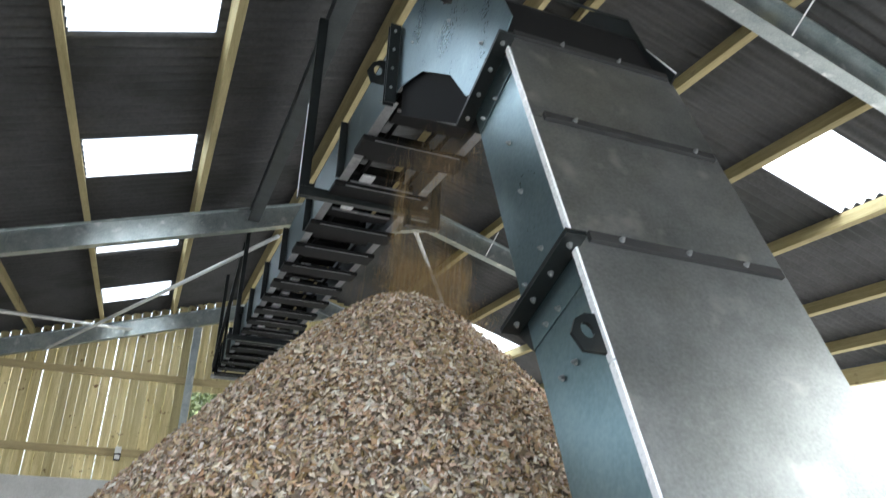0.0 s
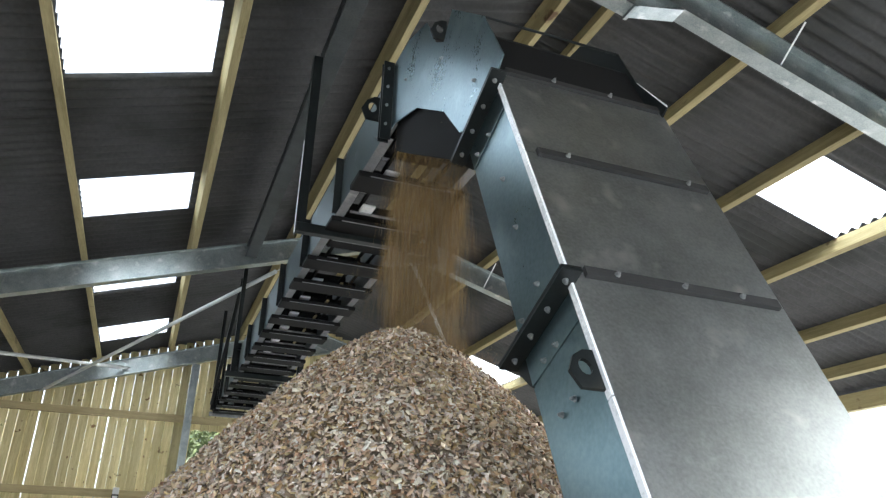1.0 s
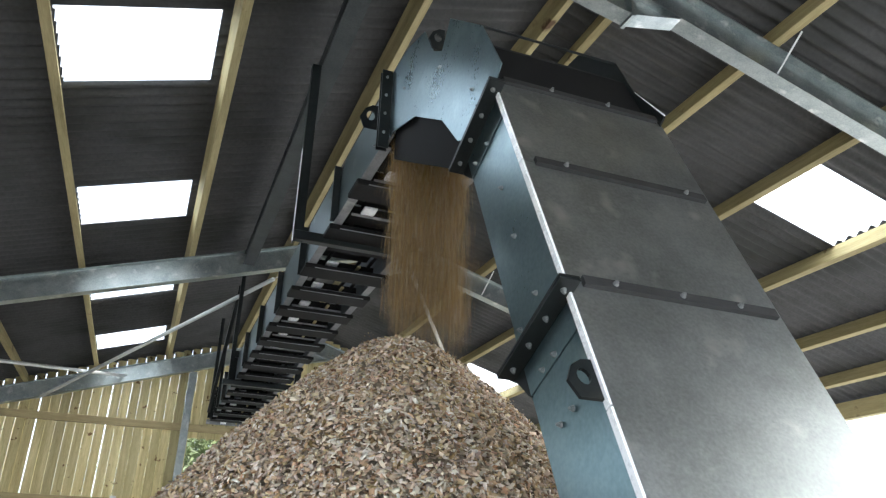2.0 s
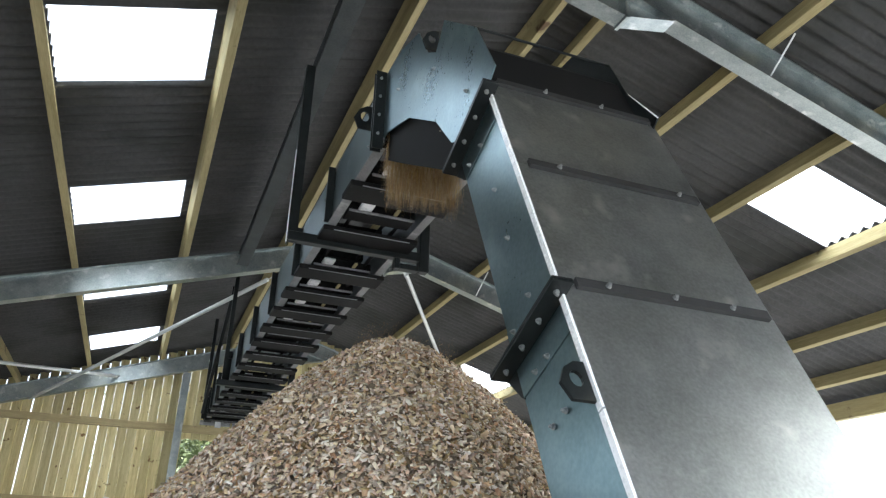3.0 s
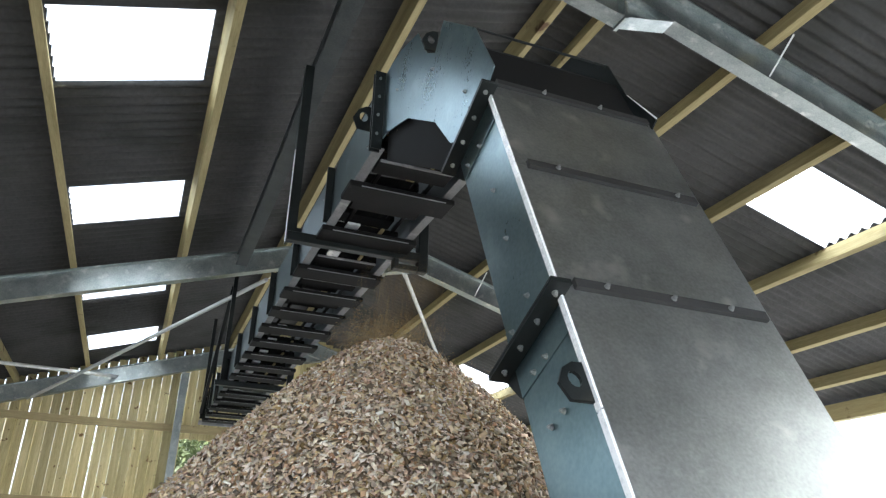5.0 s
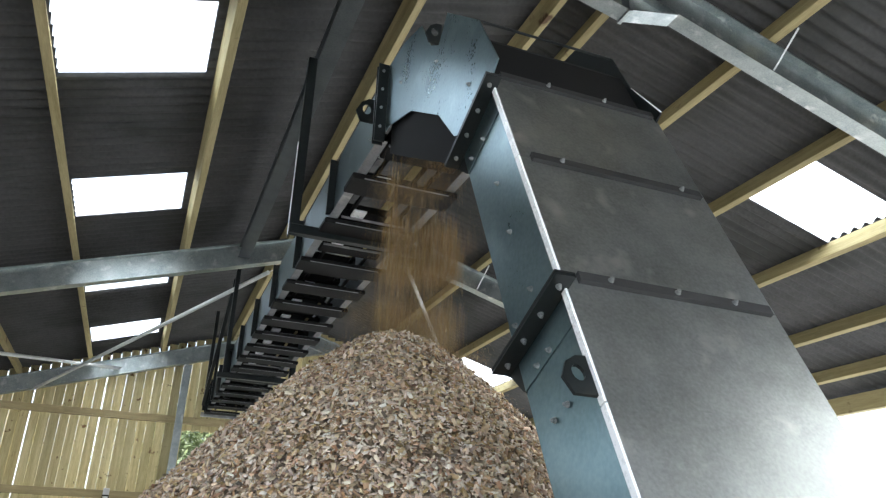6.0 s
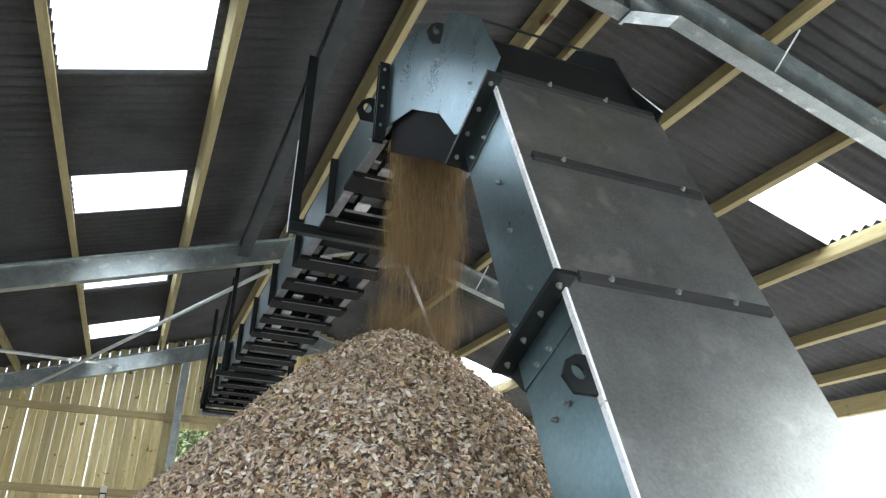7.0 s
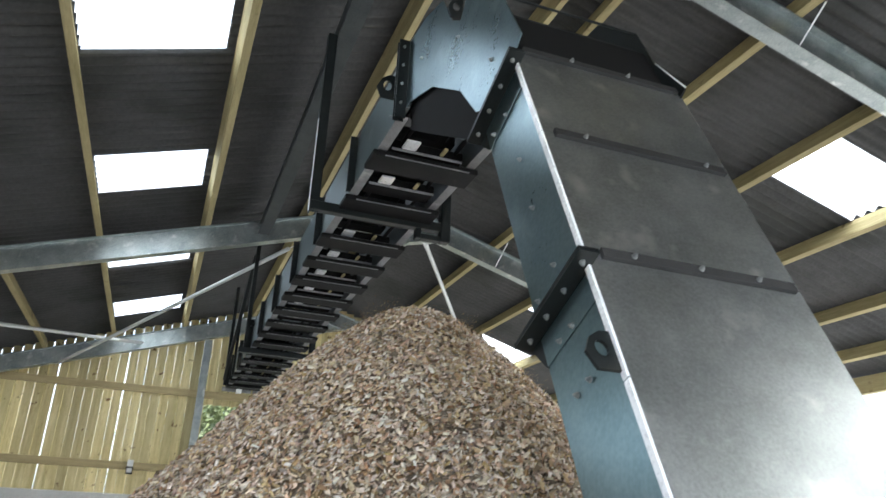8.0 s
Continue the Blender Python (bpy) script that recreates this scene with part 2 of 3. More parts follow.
def bolt(parent, at, way):
    q = Vector(way).to_track_quat("Z", "Y").to_matrix().to_4x4()
    return share("bolt", BOLT, parent, Matrix.Translation(at) @ q)


def west(x, off):
    return H + off + TAN * x


def east(x, off):
    return H + off - TAN * x


W_ROOF, E_ROOF = 3.85, 3.85 + 2 * TAN * RIDGE
W_BOT, E_BOT = 3.32, 3.32 + 2 * TAN * RIDGE
W_PUR, E_PUR = 3.64, 3.64 + 2 * TAN * RIDGE

# ---------------------------------------------------------------- ground, floor
bm = bmesh.new()
for r0, r1, n in ((0, 12, 24), (12, 60, 24), (60, 400, 24), (400, 4000, 24)):
    a = [bm.verts.new((3 + r0 * math.cos(i * math.tau / n), 4 + r0 * math.sin(i * math.tau / n), -0.14)) for i in range(n)] if r0 else [bm.verts.new((3, 4, -0.14))]
    b = [bm.verts.new((3 + r1 * math.cos(i * math.tau / n), 4 + r1 * math.sin(i * math.tau / n), -0.14)) for i in range(n)]
    for i in range(n):
        j = (i + 1) % n
        bm.faces.new((a[0], b[i], b[j]) if len(a) == 1 else (a[i], b[i], b[j], a[j]))
bmesh.ops.remove_doubles(bm, verts=bm.verts, dist=0.001)
tagged(part("ground", bm, M_GROUND), "gravel yard round the barn, pale to bounce light in", "ground", kind="structure")
tagged(part("floor", box(EAVE_W - 0.3, EAVE_E + 0.3, BACK - 0.3, GABLE + 0.3, -0.16, 0.0), M_FLOOR), "bare grey concrete barn floor", "floor", kind="structure")

# ---------------------------------------------------------------- corrugated roof
PITCH, AMP = 0.146, 0.024
ROWS_Y = [4.87 + 2.98 * k for k in range(-2, 4)]      # start of each roof light along the barn
LIGHT_LEN = 1.0
W_LIGHT = (-1.10, 0.0)
E_LIGHT = (5.75, 6.95)


def corrugated(x_list, y0, y1, height, holes, name, material, thick=0.007):
    """A corrugated sheet whose waves follow one another along y; holes: (x0, x1, y0, y1)."""
    step = PITCH / 8
    ny = int(round((y1 - y0) / step))
    ys = [y0 + i * step for i in range(ny + 1)]
    verts, faces = [], []
    for s in (0, 1):
        for y in ys:
            w = AMP * math.cos(y * math.tau / PITCH)
            for x in x_list:
                verts.append((x, y, height(x) + w + s * thick))
    nx, half = len(x_list), len(ys) * len(x_list)
    for i in range(ny):
        ym = (ys[i] + ys[i + 1]) / 2
        for j in range(nx - 1):
            xm = (x_list[j] + x_list[j + 1]) / 2
            if any(a < xm < b and c < ym < d for a, b, c, d in holes):
                continue
            q = (i * nx + j, i * nx + j + 1, (i + 1) * nx + j + 1, (i + 1) * nx + j)
            faces.append(q)
            faces.append(tuple(half + k for k in reversed(q)))
    me = bpy.data.meshes.new(name)
    me.from_pydata(verts, [], faces)
    me.materials.append(material)
    for p in me.polygons:
        p.use_smooth = True
    return new(name, me)


def west_z(x):
    return west(x, W_ROOF)


def east_z(x):
    return east(x, E_ROOF)


holes_w = [(W_LIGHT[0], W_LIGHT[1], y, y + LIGHT_LEN) for y in ROWS_Y]
holes_e = [(E_LIGHT[0], E_LIGHT[1], y - 0.03, y + LIGHT_LEN - 0.10) for y in ROWS_Y]
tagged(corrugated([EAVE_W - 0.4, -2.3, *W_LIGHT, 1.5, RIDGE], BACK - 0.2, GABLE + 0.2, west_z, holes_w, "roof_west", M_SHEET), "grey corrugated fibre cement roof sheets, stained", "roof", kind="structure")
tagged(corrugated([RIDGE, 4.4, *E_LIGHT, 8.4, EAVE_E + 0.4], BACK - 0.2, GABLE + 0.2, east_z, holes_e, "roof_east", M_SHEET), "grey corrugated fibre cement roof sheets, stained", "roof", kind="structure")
bm = sweep([(-0.35, -0.35 * TAN), (0, 0), (0.35, -0.35 * TAN), (0.35, -0.35 * TAN + 0.01), (0, 0.012), (-0.35, -0.35 * TAN + 0.01)], (RIDGE, BACK - 0.2, west_z(RIDGE) + 0.035), (RIDGE, GABLE + 0.2, west_z(RIDGE) + 0.035), (1, 0, 0), (0, 0, 1))
tagged(part("ridge_capping", bm, M_SHEET), "grey fibre cement ridge capping along the roof", "ridge", kind="structure")
for y in ROWS_Y:
    for span, hz in ((W_LIGHT, west_z), (E_LIGHT, east_z)):
        ob = corrugated([span[0] - 0.06, span[1] + 0.06], y - 0.04, y + LIGHT_LEN + 0.04, lambda x, f=hz: f(x) + 0.012, [], "roof_light", M_LIGHT, 0.003)
        tagged(ob, "translucent white corrugated plastic roof light sheet", "roof light", group="roof lights")

# ---------------------------------------------------------------- purlins
PURLIN_W = (-3.42, -2.22, -1.06, 0.20, 1.53, 2.78)     # lower right edge of each purlin
PURLIN_E = (3.20, 4.39, 5.66, 6.97, 8.32, 9.32)
for k, (xs, off, side) in enumerate(((PURLIN_W, W_PUR, 1), (PURLIN_E, E_PUR, -1))):
    c, s = math.cos(radians(16.75)), math.sin(radians(16.75)) * side
    for x in xs:
        z = (west if side > 0 else east)(x, off)
        bm = sweep(rect(-0.075, 0, 0, 0.185), (x, BACK, z), (x, GABLE - 0.03, z), (c, 0, s), (-s, 0, c), None, 0.004)
        tagged(part("purlin", bm, M_PURLIN), "pale treated softwood roof purlin", "purlin", group="roof purlins")
for x, off, f in ((EAVE_W + 0.02, W_PUR, west), (EAVE_E - 0.12, E_PUR, east)):
    z = f(x, off)
    tagged(part("eaves_beam", box(x - 0.07, x + 0.07, BACK, GABLE - 0.03, z - 0.12, z + 0.14, None, 0.004), M_PURLIN), "pale timber eaves beam under the roof edge", "beam", kind="structure")

# ---------------------------------------------------------------- portal frames


def portal_frame(y):
    f = empty("portal_frame", RIDGE, y, 0)
    f.location = (0, 0, 0)
    sec = i_section(0.31, 0.15)
    for side in (-1, 1):
        a, b = radians(16.75), side
        top = Vector((RIDGE, y, west(RIDGE, W_BOT)))
        xe = EAVE_W + 0.1 if side < 0 else EAVE_E - 0.25
        low = Vector((xe, y, (west if side < 0 else east)(xe, W_BOT if side < 0 else E_BOT)))
        up = Vector((side * math.sin(a), 0, math.cos(a)))
        part("rafter", sweep(sec, low, top, (0, 1, 0), up), M_GALV, f)
        part("column", sweep(i_section(0.3, 0.15), (xe + (0.28 if side < 0 else -0.02), y, 0), (xe + (0.28 if side < 0 else -0.02), y, low.z + 0.1), (0, 1, 0), (-1, 0, 0)), M_GALV, f)
        # apex haunch: a wedge below the rafter that deepens towards the ridge
        hx = RIDGE + side * 0.46
        hz = west(RIDGE - 0.46, W_BOT)
        bm = sweep([(RIDGE + side * 0.004, H + 3.96), (hx, hz), (RIDGE + side * 0.004, west(RIDGE, W_BOT))], (0, y - 0.005, 0), (0, y + 0.005, 0), (1, 0, 0), (0, 0, 1))
        sweep(rect(-0.075, 0.075, -0.012, 0), (RIDGE + side * 0.004, y, H + 3.96), (hx, y, hz), (0, 1, 0), (0, 0, 1), bm)
        part("apex_haunch", bm, M_GALV, f)
    part("end_plate", box(RIDGE - 0.016, RIDGE + 0.016, y - 0.085, y + 0.085, H + 3.93, west(RIDGE, W_BOT) + 0.2, None, 0.002), M_GALV, f)
    return tagged(f, "galvanised steel portal frame with sloping rafters", "portal frame", group="portal frames")


for y in (-2.02, 3.877, 9.87, 15.8):
    portal_frame(y)

# purlin stays: thin flats from a purlin down to the rafter's lower flange
for x, y0 in ((4.42, 3.58), (4.42, 9.52)):
    bm = sweep(rect(-0.008, 0.008, -0.003, 0.003), (x, y0, east(x, E_PUR) + 0.02), (x - 0.07, y0 + 0.3, east(x - 0.07, E_BOT) + 0.01), (1, 0, 0), (0, 0, 1))
    tagged(part("purlin_stay", bm, M_TUBE), "thin galvanised steel stay between purlin and rafter", "stay", group="purlin stays")

# roof bracing tubes in the last bay
for p0, p1 in (((1.27, 9.94, H + 3.60), (-1.97, 15.78, H + 2.72)), ((-0.62, 15.72, H + 3.26), (-4.1, 9.95, H + 2.13)), ((3.27, 9.94, H + 4.02), (6.75, 15.75, H + 3.08))):
    br = empty("roof_brace")
    part("pipe", tube(p0, p1, 0.03), M_TUBE, br)
    for p, q in ((p0, p1), (p1, p0)):
        d = (Vector(q) - Vector(p)).normalized()
        part("end_tab", sweep(rect(-0.035, 0.035, -0.005, 0.005), Vector(p) - d * 0.1, Vector(p) + d * 0.08, d.orthogonal().normalized(), d.cross(d.orthogonal().normalized())), M_TUBE, br)
    tagged(br, "round galvanised steel wind brace under the roof", "brace", group="roof braces")

# ---------------------------------------------------------------- gable wall at the far end
CONC_TOP = H + 0.44
wall = tagged(part("wall_north", box(EAVE_W, EAVE_E, GABLE - 0.06, GABLE + 0.12, 0, CONC_TOP, None, 0.01), M_CONC), "grey concrete panel wall below vertical timber boarding", "wall", kind="structure")
OPEN = (0.70, 3.4)
OPEN_TOP = H + 2.24
rng = random.Random(4)
BOARD_P = 0.172
nb = int((EAVE_E - EAVE_W) / BOARD_P)


def roof_under(x):
    return min(west(x, W_ROOF), east(x, E_ROOF)) + 0.01


board_list, slit_list = [], []
for i in range(nb):
    x0 = EAVE_W + 0.02 + i * BOARD_P
    slit = x0 + BOARD_P
    gap = rng.uniform(0.011, 0.019) if slit < -0.6 else rng.uniform(0.006, 0.013)
    if min(abs(slit + 1.93), abs(slit + 0.80)) < BOARD_P / 2:
        gap = 0.018
    else:
        slit_list.append((slit - gap / 2, gap))
    w = BOARD_P - gap
    z0 = OPEN_TOP if OPEN[0] - 0.05 < x0 and x0 + w < OPEN[1] else CONC_TOP - 0.05
    board_list.append((x0 + rng.uniform(-0.001, 0.001), w, z0, rng.uniform(-0.004, 0.004)))

for zg, d in ((H + 2.44, 0.085), (H + 0.97, 0.085)):
    for a, b in (((EAVE_W, EAVE_E),) if zg > OPEN_TOP else ((EAVE_W, OPEN[0]), (OPEN[1], EAVE_E))):
        tagged(part("girt", box(a, b, GABLE + 0.04, GABLE + 0.115, zg - d, zg + d - 0.03, None, 0.004), M_GIRT), "horizontal timber rail behind the boarding", "rail", group="wall rails")
for x in (0.60, 5.6):
    z = min(west(x, W_BOT), east(x, E_BOT))
    tagged(part("gable_post", sweep(i_section(0.17, 0.14, 0.01, 0.006), (x + 0.07, GABLE - 0.16, 0), (x + 0.07, GABLE - 0.16, z), (1, 0, 0), (0, 1, 0)), M_GALV), "galvanised steel gable post against the boarding", "post", group="gable posts")

bx = empty("flood_light")
part("housing", box(-0.46, -0.34, GABLE - 0.02, GABLE + 0.038, H + 0.80, H + 0.94, None, 0.008), M_RUBBER, bx)
part("lamp_glass", box(-0.445, -0.355, GABLE - 0.026, GABLE - 0.02, H + 0.83, H + 0.91), M_BOX, bx)
part("bracket", box(-0.455, -0.345, GABLE - 0.015, GABLE + 0.038, H + 0.94, H + 1.06, None, 0.004), M_BOX, bx)
tagged(bx, "small dark floodlight fixed to the timber rail, unlit", "flood light")

# other walls: unseen west side and south end with its doorway, added to shape the light; the east side stands open
tagged(part("wall_west", box(EAVE_W - 0.12, EAVE_W, BACK, GABLE, 0, 2.7), M_CONC), "unseen grey concrete side wall, open above to let light in", "wall", kind="structure")
# added boarding limits the west gap that lights the casing
tagged(part("boarding_west", box(EAVE_W - 0.10, EAVE_W - 0.06, BACK, GABLE, 3.25, west_z(EAVE_W) - 0.06), M_BOARD), "unseen timber boarding added to narrow the light gap", "wall", kind="structure")
# doorway size sets how much light enters from the south
DOOR_W, DOOR_E, DOOR_H = -3.9, 6.0, 3.98
for out in ([(EAVE_W, 0), (DOOR_W, 0), (DOOR_W, roof_under(DOOR_W) - 0.05), (EAVE_W, roof_under(EAVE_W) - 0.05)], [(DOOR_E, 0), (EAVE_E, 0), (EAVE_E, roof_under(EAVE_E) - 0.05), (DOOR_E, roof_under(DOOR_E) - 0.05)], [(DOOR_W + 0.002, DOOR_H), (DOOR_E - 0.002, DOOR_H), (DOOR_E - 0.002, roof_under(DOOR_E) - 0.05), (RIDGE, roof_under(RIDGE) - 0.05), (DOOR_W + 0.002, roof_under(DOOR_W) - 0.05)]):
    tagged(part("wall_south", sweep(out, (0, BACK - 0.1, 0), (0, BACK, 0), (1, 0, 0), (0, 0, 1)), M_PALE), "unseen pale grey end wall added round a light-giving doorway", "wall", kind="structure")
# kept low so that light comes in from the east
tagged(part("wall_east", box(EAVE_E - 0.1, EAVE_E + 0.05, BACK, GABLE, 0, 0.5, None, 0.01), M_CONC), "low concrete panel wall below an open side", "wall", kind="structure")

# ---------------------------------------------------------------- the elevator
XL, XR = 1.0, 1.73
O = Vector((0, 2.158, H + 1.713))        # top corner of the cover, at the bend
U = Vector((0, 0.438, 0.899)).normalized()   # up the incline
V = Vector((0, U.z, -U.y))                   # from the cover into the casing


def at(x, u, v):
    p = O + U * u + V * v
    return Vector((x, p.y, p.z))


def yz(u, v):
    p = at(0, u, v)
    return (p.y, p.z)


CASE = 0.315
BOTTOM = -3.35
elev = empty("chip_elevator", 1.36, 0.7, 0)
elev.location = (0, 0, 0)

left = part("side_plate", plate([yz(-0.115, 0.0), yz(-0.115, CASE), yz(-1.135, CASE), yz(-1.135, 0.0)], XL, XL + 0.005), M_BLUE, elev, "blue-grey galvanised side plate")
left2 = part("side_plate", plate([yz(-1.15, 0.0), yz(-1.15, CASE), yz(BOTTOM, CASE), yz(BOTTOM, 0.0)], XL, XL + 0.005), M_BLUE, elev, "blue-grey galvanised side plate")
part("side_plate", plate([yz(-0.115, 0.0), yz(-0.115, CASE), yz(BOTTOM, CASE), yz(BOTTOM, 0.0)], XR - 0.005, XR), M_BLUE, elev)
part("overlap_strip", plate([yz(-0.115, 0.004), yz(-0.115, CASE - 0.003), yz(-0.235, CASE - 0.003), yz(-0.235, 0.004)], XL - 0.004, XL - 0.001), M_BLUE, elev)
part("overlap_strip", plate([yz(-1.155, 0.004), yz(-1.155, CASE - 0.003), yz(-1.252, CASE - 0.003), yz(-1.252, 0.004)], XL - 0.004, XL - 0.001), M_BLUE, elev)
part("overlap_strip", plate([yz(-1.01, 0.004), yz(-1.01, CASE - 0.003), yz(-1.13, CASE - 0.003), yz(-1.13, 0.004)], XL - 0.004, XL - 0.001), M_BLUE, elev)
part("floor_plate", sweep(rect(XL + 0.006, XR - 0.006, CASE - 0.012, CASE - 0.006), at(0, BOTTOM, 0), at(0, -0.12, 0), (1, 0, 0), V), M_BLUE, elev)
part("boot", box(XL - 0.06, XR + 0.06, 0.15, 1.1, 0.0, 0.62, None, 0.01), M_DARK, elev)

# cover panels, each folded down at both edges, and their lap strips
for u0, u1 in ((-0.015, -0.54), (-0.545, -1.10), (-1.105, -1.515), (-1.52, -2.2), (-2.205, BOTTOM)):
    prof = [(XL - 0.006, 0.013), (XL - 0.006, -0.008), (XR + 0.006, -0.008), (XR + 0.006, 0.013), (XR + 0.002, 0.013), (XR + 0.002, -0.004), (XL - 0.002, -0.004), (XL - 0.002, 0.013)]
    lift = -0.004 if u0 == -1.52 else 0.0     # the lower sheet laps over the one above
    panel = part("cover_panel", sweep(prof, at(0, u0 - lift, lift), at(0, u1, 0), (1, 0, 0), V), M_COVER, elev, "dull dusty galvanised cover panel")
    # folded edge whose highlight is in its white colour
    part("edge_lip", sweep([(XL - 0.012, 0.012), (XL - 0.012, -0.009), (XL - 0.0065, -0.0115), (XL - 0.0065, 0.012)], at(0, u0, 0), at(0, u1, 0), (1, 0, 0), V), M_LIP, panel, "galvanised edge with its highlight painted white")
for u, x0, spots in ((-0.03, XL + 0.03, (0.2, 0.45)), (-0.545, XL + 0.035, (0.11, 0.59)), (-1.103, XL + 0.04, (0.10, 0.325, 0.53))):
    st = part("lap_strip", sweep(rect(x0, XR - 0.02, -0.024, -0.0085), at(0, u - 0.017, 0), at(0, u + 0.017, 0), (1, 0, 0), V), M_STRIP, elev, "dark grey bolted lap strip")
    for dx in spots:
        bolt(st, at(x0 + dx, u, -0.024), -V)

# flanges across the incline: angles that stand out from the side plates
for u, up in ((-0.118, -1), (-1.143, -1)):
    for side, x in ((-1, XL),):
        fl = part("flange", sweep([(0, 0), (side * 0.062, 0), (side * 0.062, up * 0.007), (0, up * 0.007)], at(x, u, -0.055), at(x, u, CASE + 0.06), (1, 0, 0), U), M_DARK, elev, "dark steel bolted flange")
        part("flange_rim", sweep([(0, 0), (side * 0.062, 0), (side * 0.062, 0.007), (0, 0.007)], at(x, u + 0.003, -0.055), at(x, u + 0.003, CASE + 0.06), (1, 0, 0), U), M_DARK, fl)
        if side < 0:
            for k in range(4):
                bolt(fl, at(x - 0.034, u - 0.008, -0.015 + k * 0.113), -U)
for u in (-1.152, -0.127):
    part("flange_leg", plate([yz(u, CASE + 0.058), yz(u, CASE - 0.004), yz(u - 0.105, CASE - 0.004), yz(u - 0.09, CASE + 0.01)], XL - 0.0035, XL), M_DARK, elev, "dark steel flange leg cut to a point")
for u in (-1.127, -0.10):
    part("back_flange", sweep(rect(XL - 0.06, XR - 0.01, CASE + 0.001, CASE + 0.06), at(0, u - 0.012, 0), at(0, u - 0.004, 0), (1, 0, 0), V), M_DARK, elev)

# lifting lug: a pierced hexagonal plate


def lug_mesh(parent, m, name="lifting_lug", size=1.0):
    bm = bmesh.new()
    outer = [(0, -0.062), (0.064, -0.062), (0.084, -0.012), (0.062, 0.034), (0.03, 0.056), (0, 0.058)]
    n = len(outer)
    inner = [(0.036 + 0.019 * math.cos(math.tau * (i + 0.5) / 12), 0.002 + 0.025 * math.sin(math.tau * (i + 0.5) / 12)) for i in range(12)]
    lo = []
    for zt in (0, 0.01):
        ro = [bm.verts.new((x, y, zt)) for x, y in outer]
        ri = [bm.verts.new((x, y, zt)) for x, y in inner]
        ed = [bm.edges.new((ro[i], ro[(i + 1) % n])) for i in range(n)] + [bm.edges.new((ri[i], ri[(i + 1) % 12])) for i in range(12)]
        bmesh.ops.triangle_fill(bm, edges=ed, use_beauty=True)
        lo.append((ro, ri))
    for k in (0, 1):
        a, b = lo[0][k], lo[1][k]
        for i in range(len(a)):
            j = (i + 1) % len(a)
            bm.faces.new((a[i], a[j], b[j], b[i]))
    for v in bm.verts:
        v.co.x, v.co.y = v.co.x * size, v.co.y * size
    ob = part(name, bm, M_DARK, parent, "black pierced lifting lug")
    ob.matrix_local = m
    return ob


def axes(x, y, z, o):
    m = Matrix((x, y, z)).transposed().to_4x4()
    m.translation = o
    return m


lug_mesh(elev, axes(Vector((-1, 0, 0)), U, V, at(XL - 0.0125, -1.430, 0.002)))
for u, v in ((-1.236, 0.145), (-1.232, 0.219), (-1.418, 0.14), (-1.417, 0.212), (-1.006, 0.143), (-1.04, 0.27), (-0.225, 0.153), (-0.495, 0.15), (-0.734, 0.16), (-0.205, 0.26), (-1.95, 0.06), (-1.95, 0.25)):
    bolt(left, at(XL - 0.004, u, v), (-1, 0, 0))

# the bend at the top: side plates, skirt and inner drum
BEND = [(3.56, 2.235), (3.499, 2.237), (3.105, 2.105), (2.705, 1.846), (2.512, 1.632), (2.40, 1.585), (2.13, 1.70), (2.090, 1.735), (2.275, 2.051), (2.637, 2.365), (2.739, 2.251), (2.861, 2.336), (3.01, 2.566), (3.30, 2.66), (3.56, 2.68)]
bend = part("bend_plate", plate([(y, H + z) for y, z in BEND], XL, XL + 0.006), M_BLUE, elev, "bright blue-grey galvanised bend plate")
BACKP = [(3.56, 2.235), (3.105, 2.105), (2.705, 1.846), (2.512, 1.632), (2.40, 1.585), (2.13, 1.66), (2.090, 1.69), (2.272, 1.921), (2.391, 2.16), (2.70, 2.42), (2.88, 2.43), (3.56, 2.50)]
# far plate coloured near-black for the shade inside the head
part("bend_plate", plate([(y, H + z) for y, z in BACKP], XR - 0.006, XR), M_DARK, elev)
part("inner_skirt", plate([(y, H + z) for y, z in ((3.54, 2.09), (3.25, 1.92), (2.62, 1.56), (2.47, 1.52), (2.3, 1.75), (2.6, 2.1), (3.54, 2.45))], XL + 0.03, XL + 0.036), M_RUBBER, elev, "black rubber skirt")
part("tie_rod", tube((XL, 2.285, H + 2.055), (XR, 2.405, H + 2.165), 0.006), M_DARK, elev)
# thin white line drawn along the far plate's edge
part("bright_edge_line", tube((XR, 2.096, H + 1.70), (XR, 2.278, H + 1.925), 0.004, 6), M_LIP, elev, "thin white line along the bright plate edge")
part("idler_drum", tube((XL + 0.05, 2.62, H + 2.02), (XR - 0.05, 2.62, H + 2.02), 0.14, 20), M_DARK, elev)
part("inner_shield", sweep([(2.19, H + 1.70), (2.34, H + 2.00), (2.43, H + 2.09), (2.43, H + 2.10), (2.332, H + 2.008), (2.182, H + 1.705)], (XL + 0.012, 0, 0), (XR - 0.012, 0, 0), (0, 1, 0), (0, 0, 1)), M_RUBBER, elev, "dark inner shield")
lug_mesh(elev, axes(Vector((-1, 0, 0)), Vector((0, 0, 1)), Vector((0, 1, 0)), Vector((XL + 0.05, 2.84, H + 2.405))))
lug_mesh(elev, axes(Vector((-1, 0, 0)), Vector((0, 0, 1)), Vector((0, 1, 0)), Vector((XL - 0.001, 3.82, H + 2.52))), size=1.4)
for y, z in ((2.746, 2.163), (2.357, 1.788), (3.306, 2.404)):
    bolt(bend, (XL, y, H + z), (-1, 0, 0))

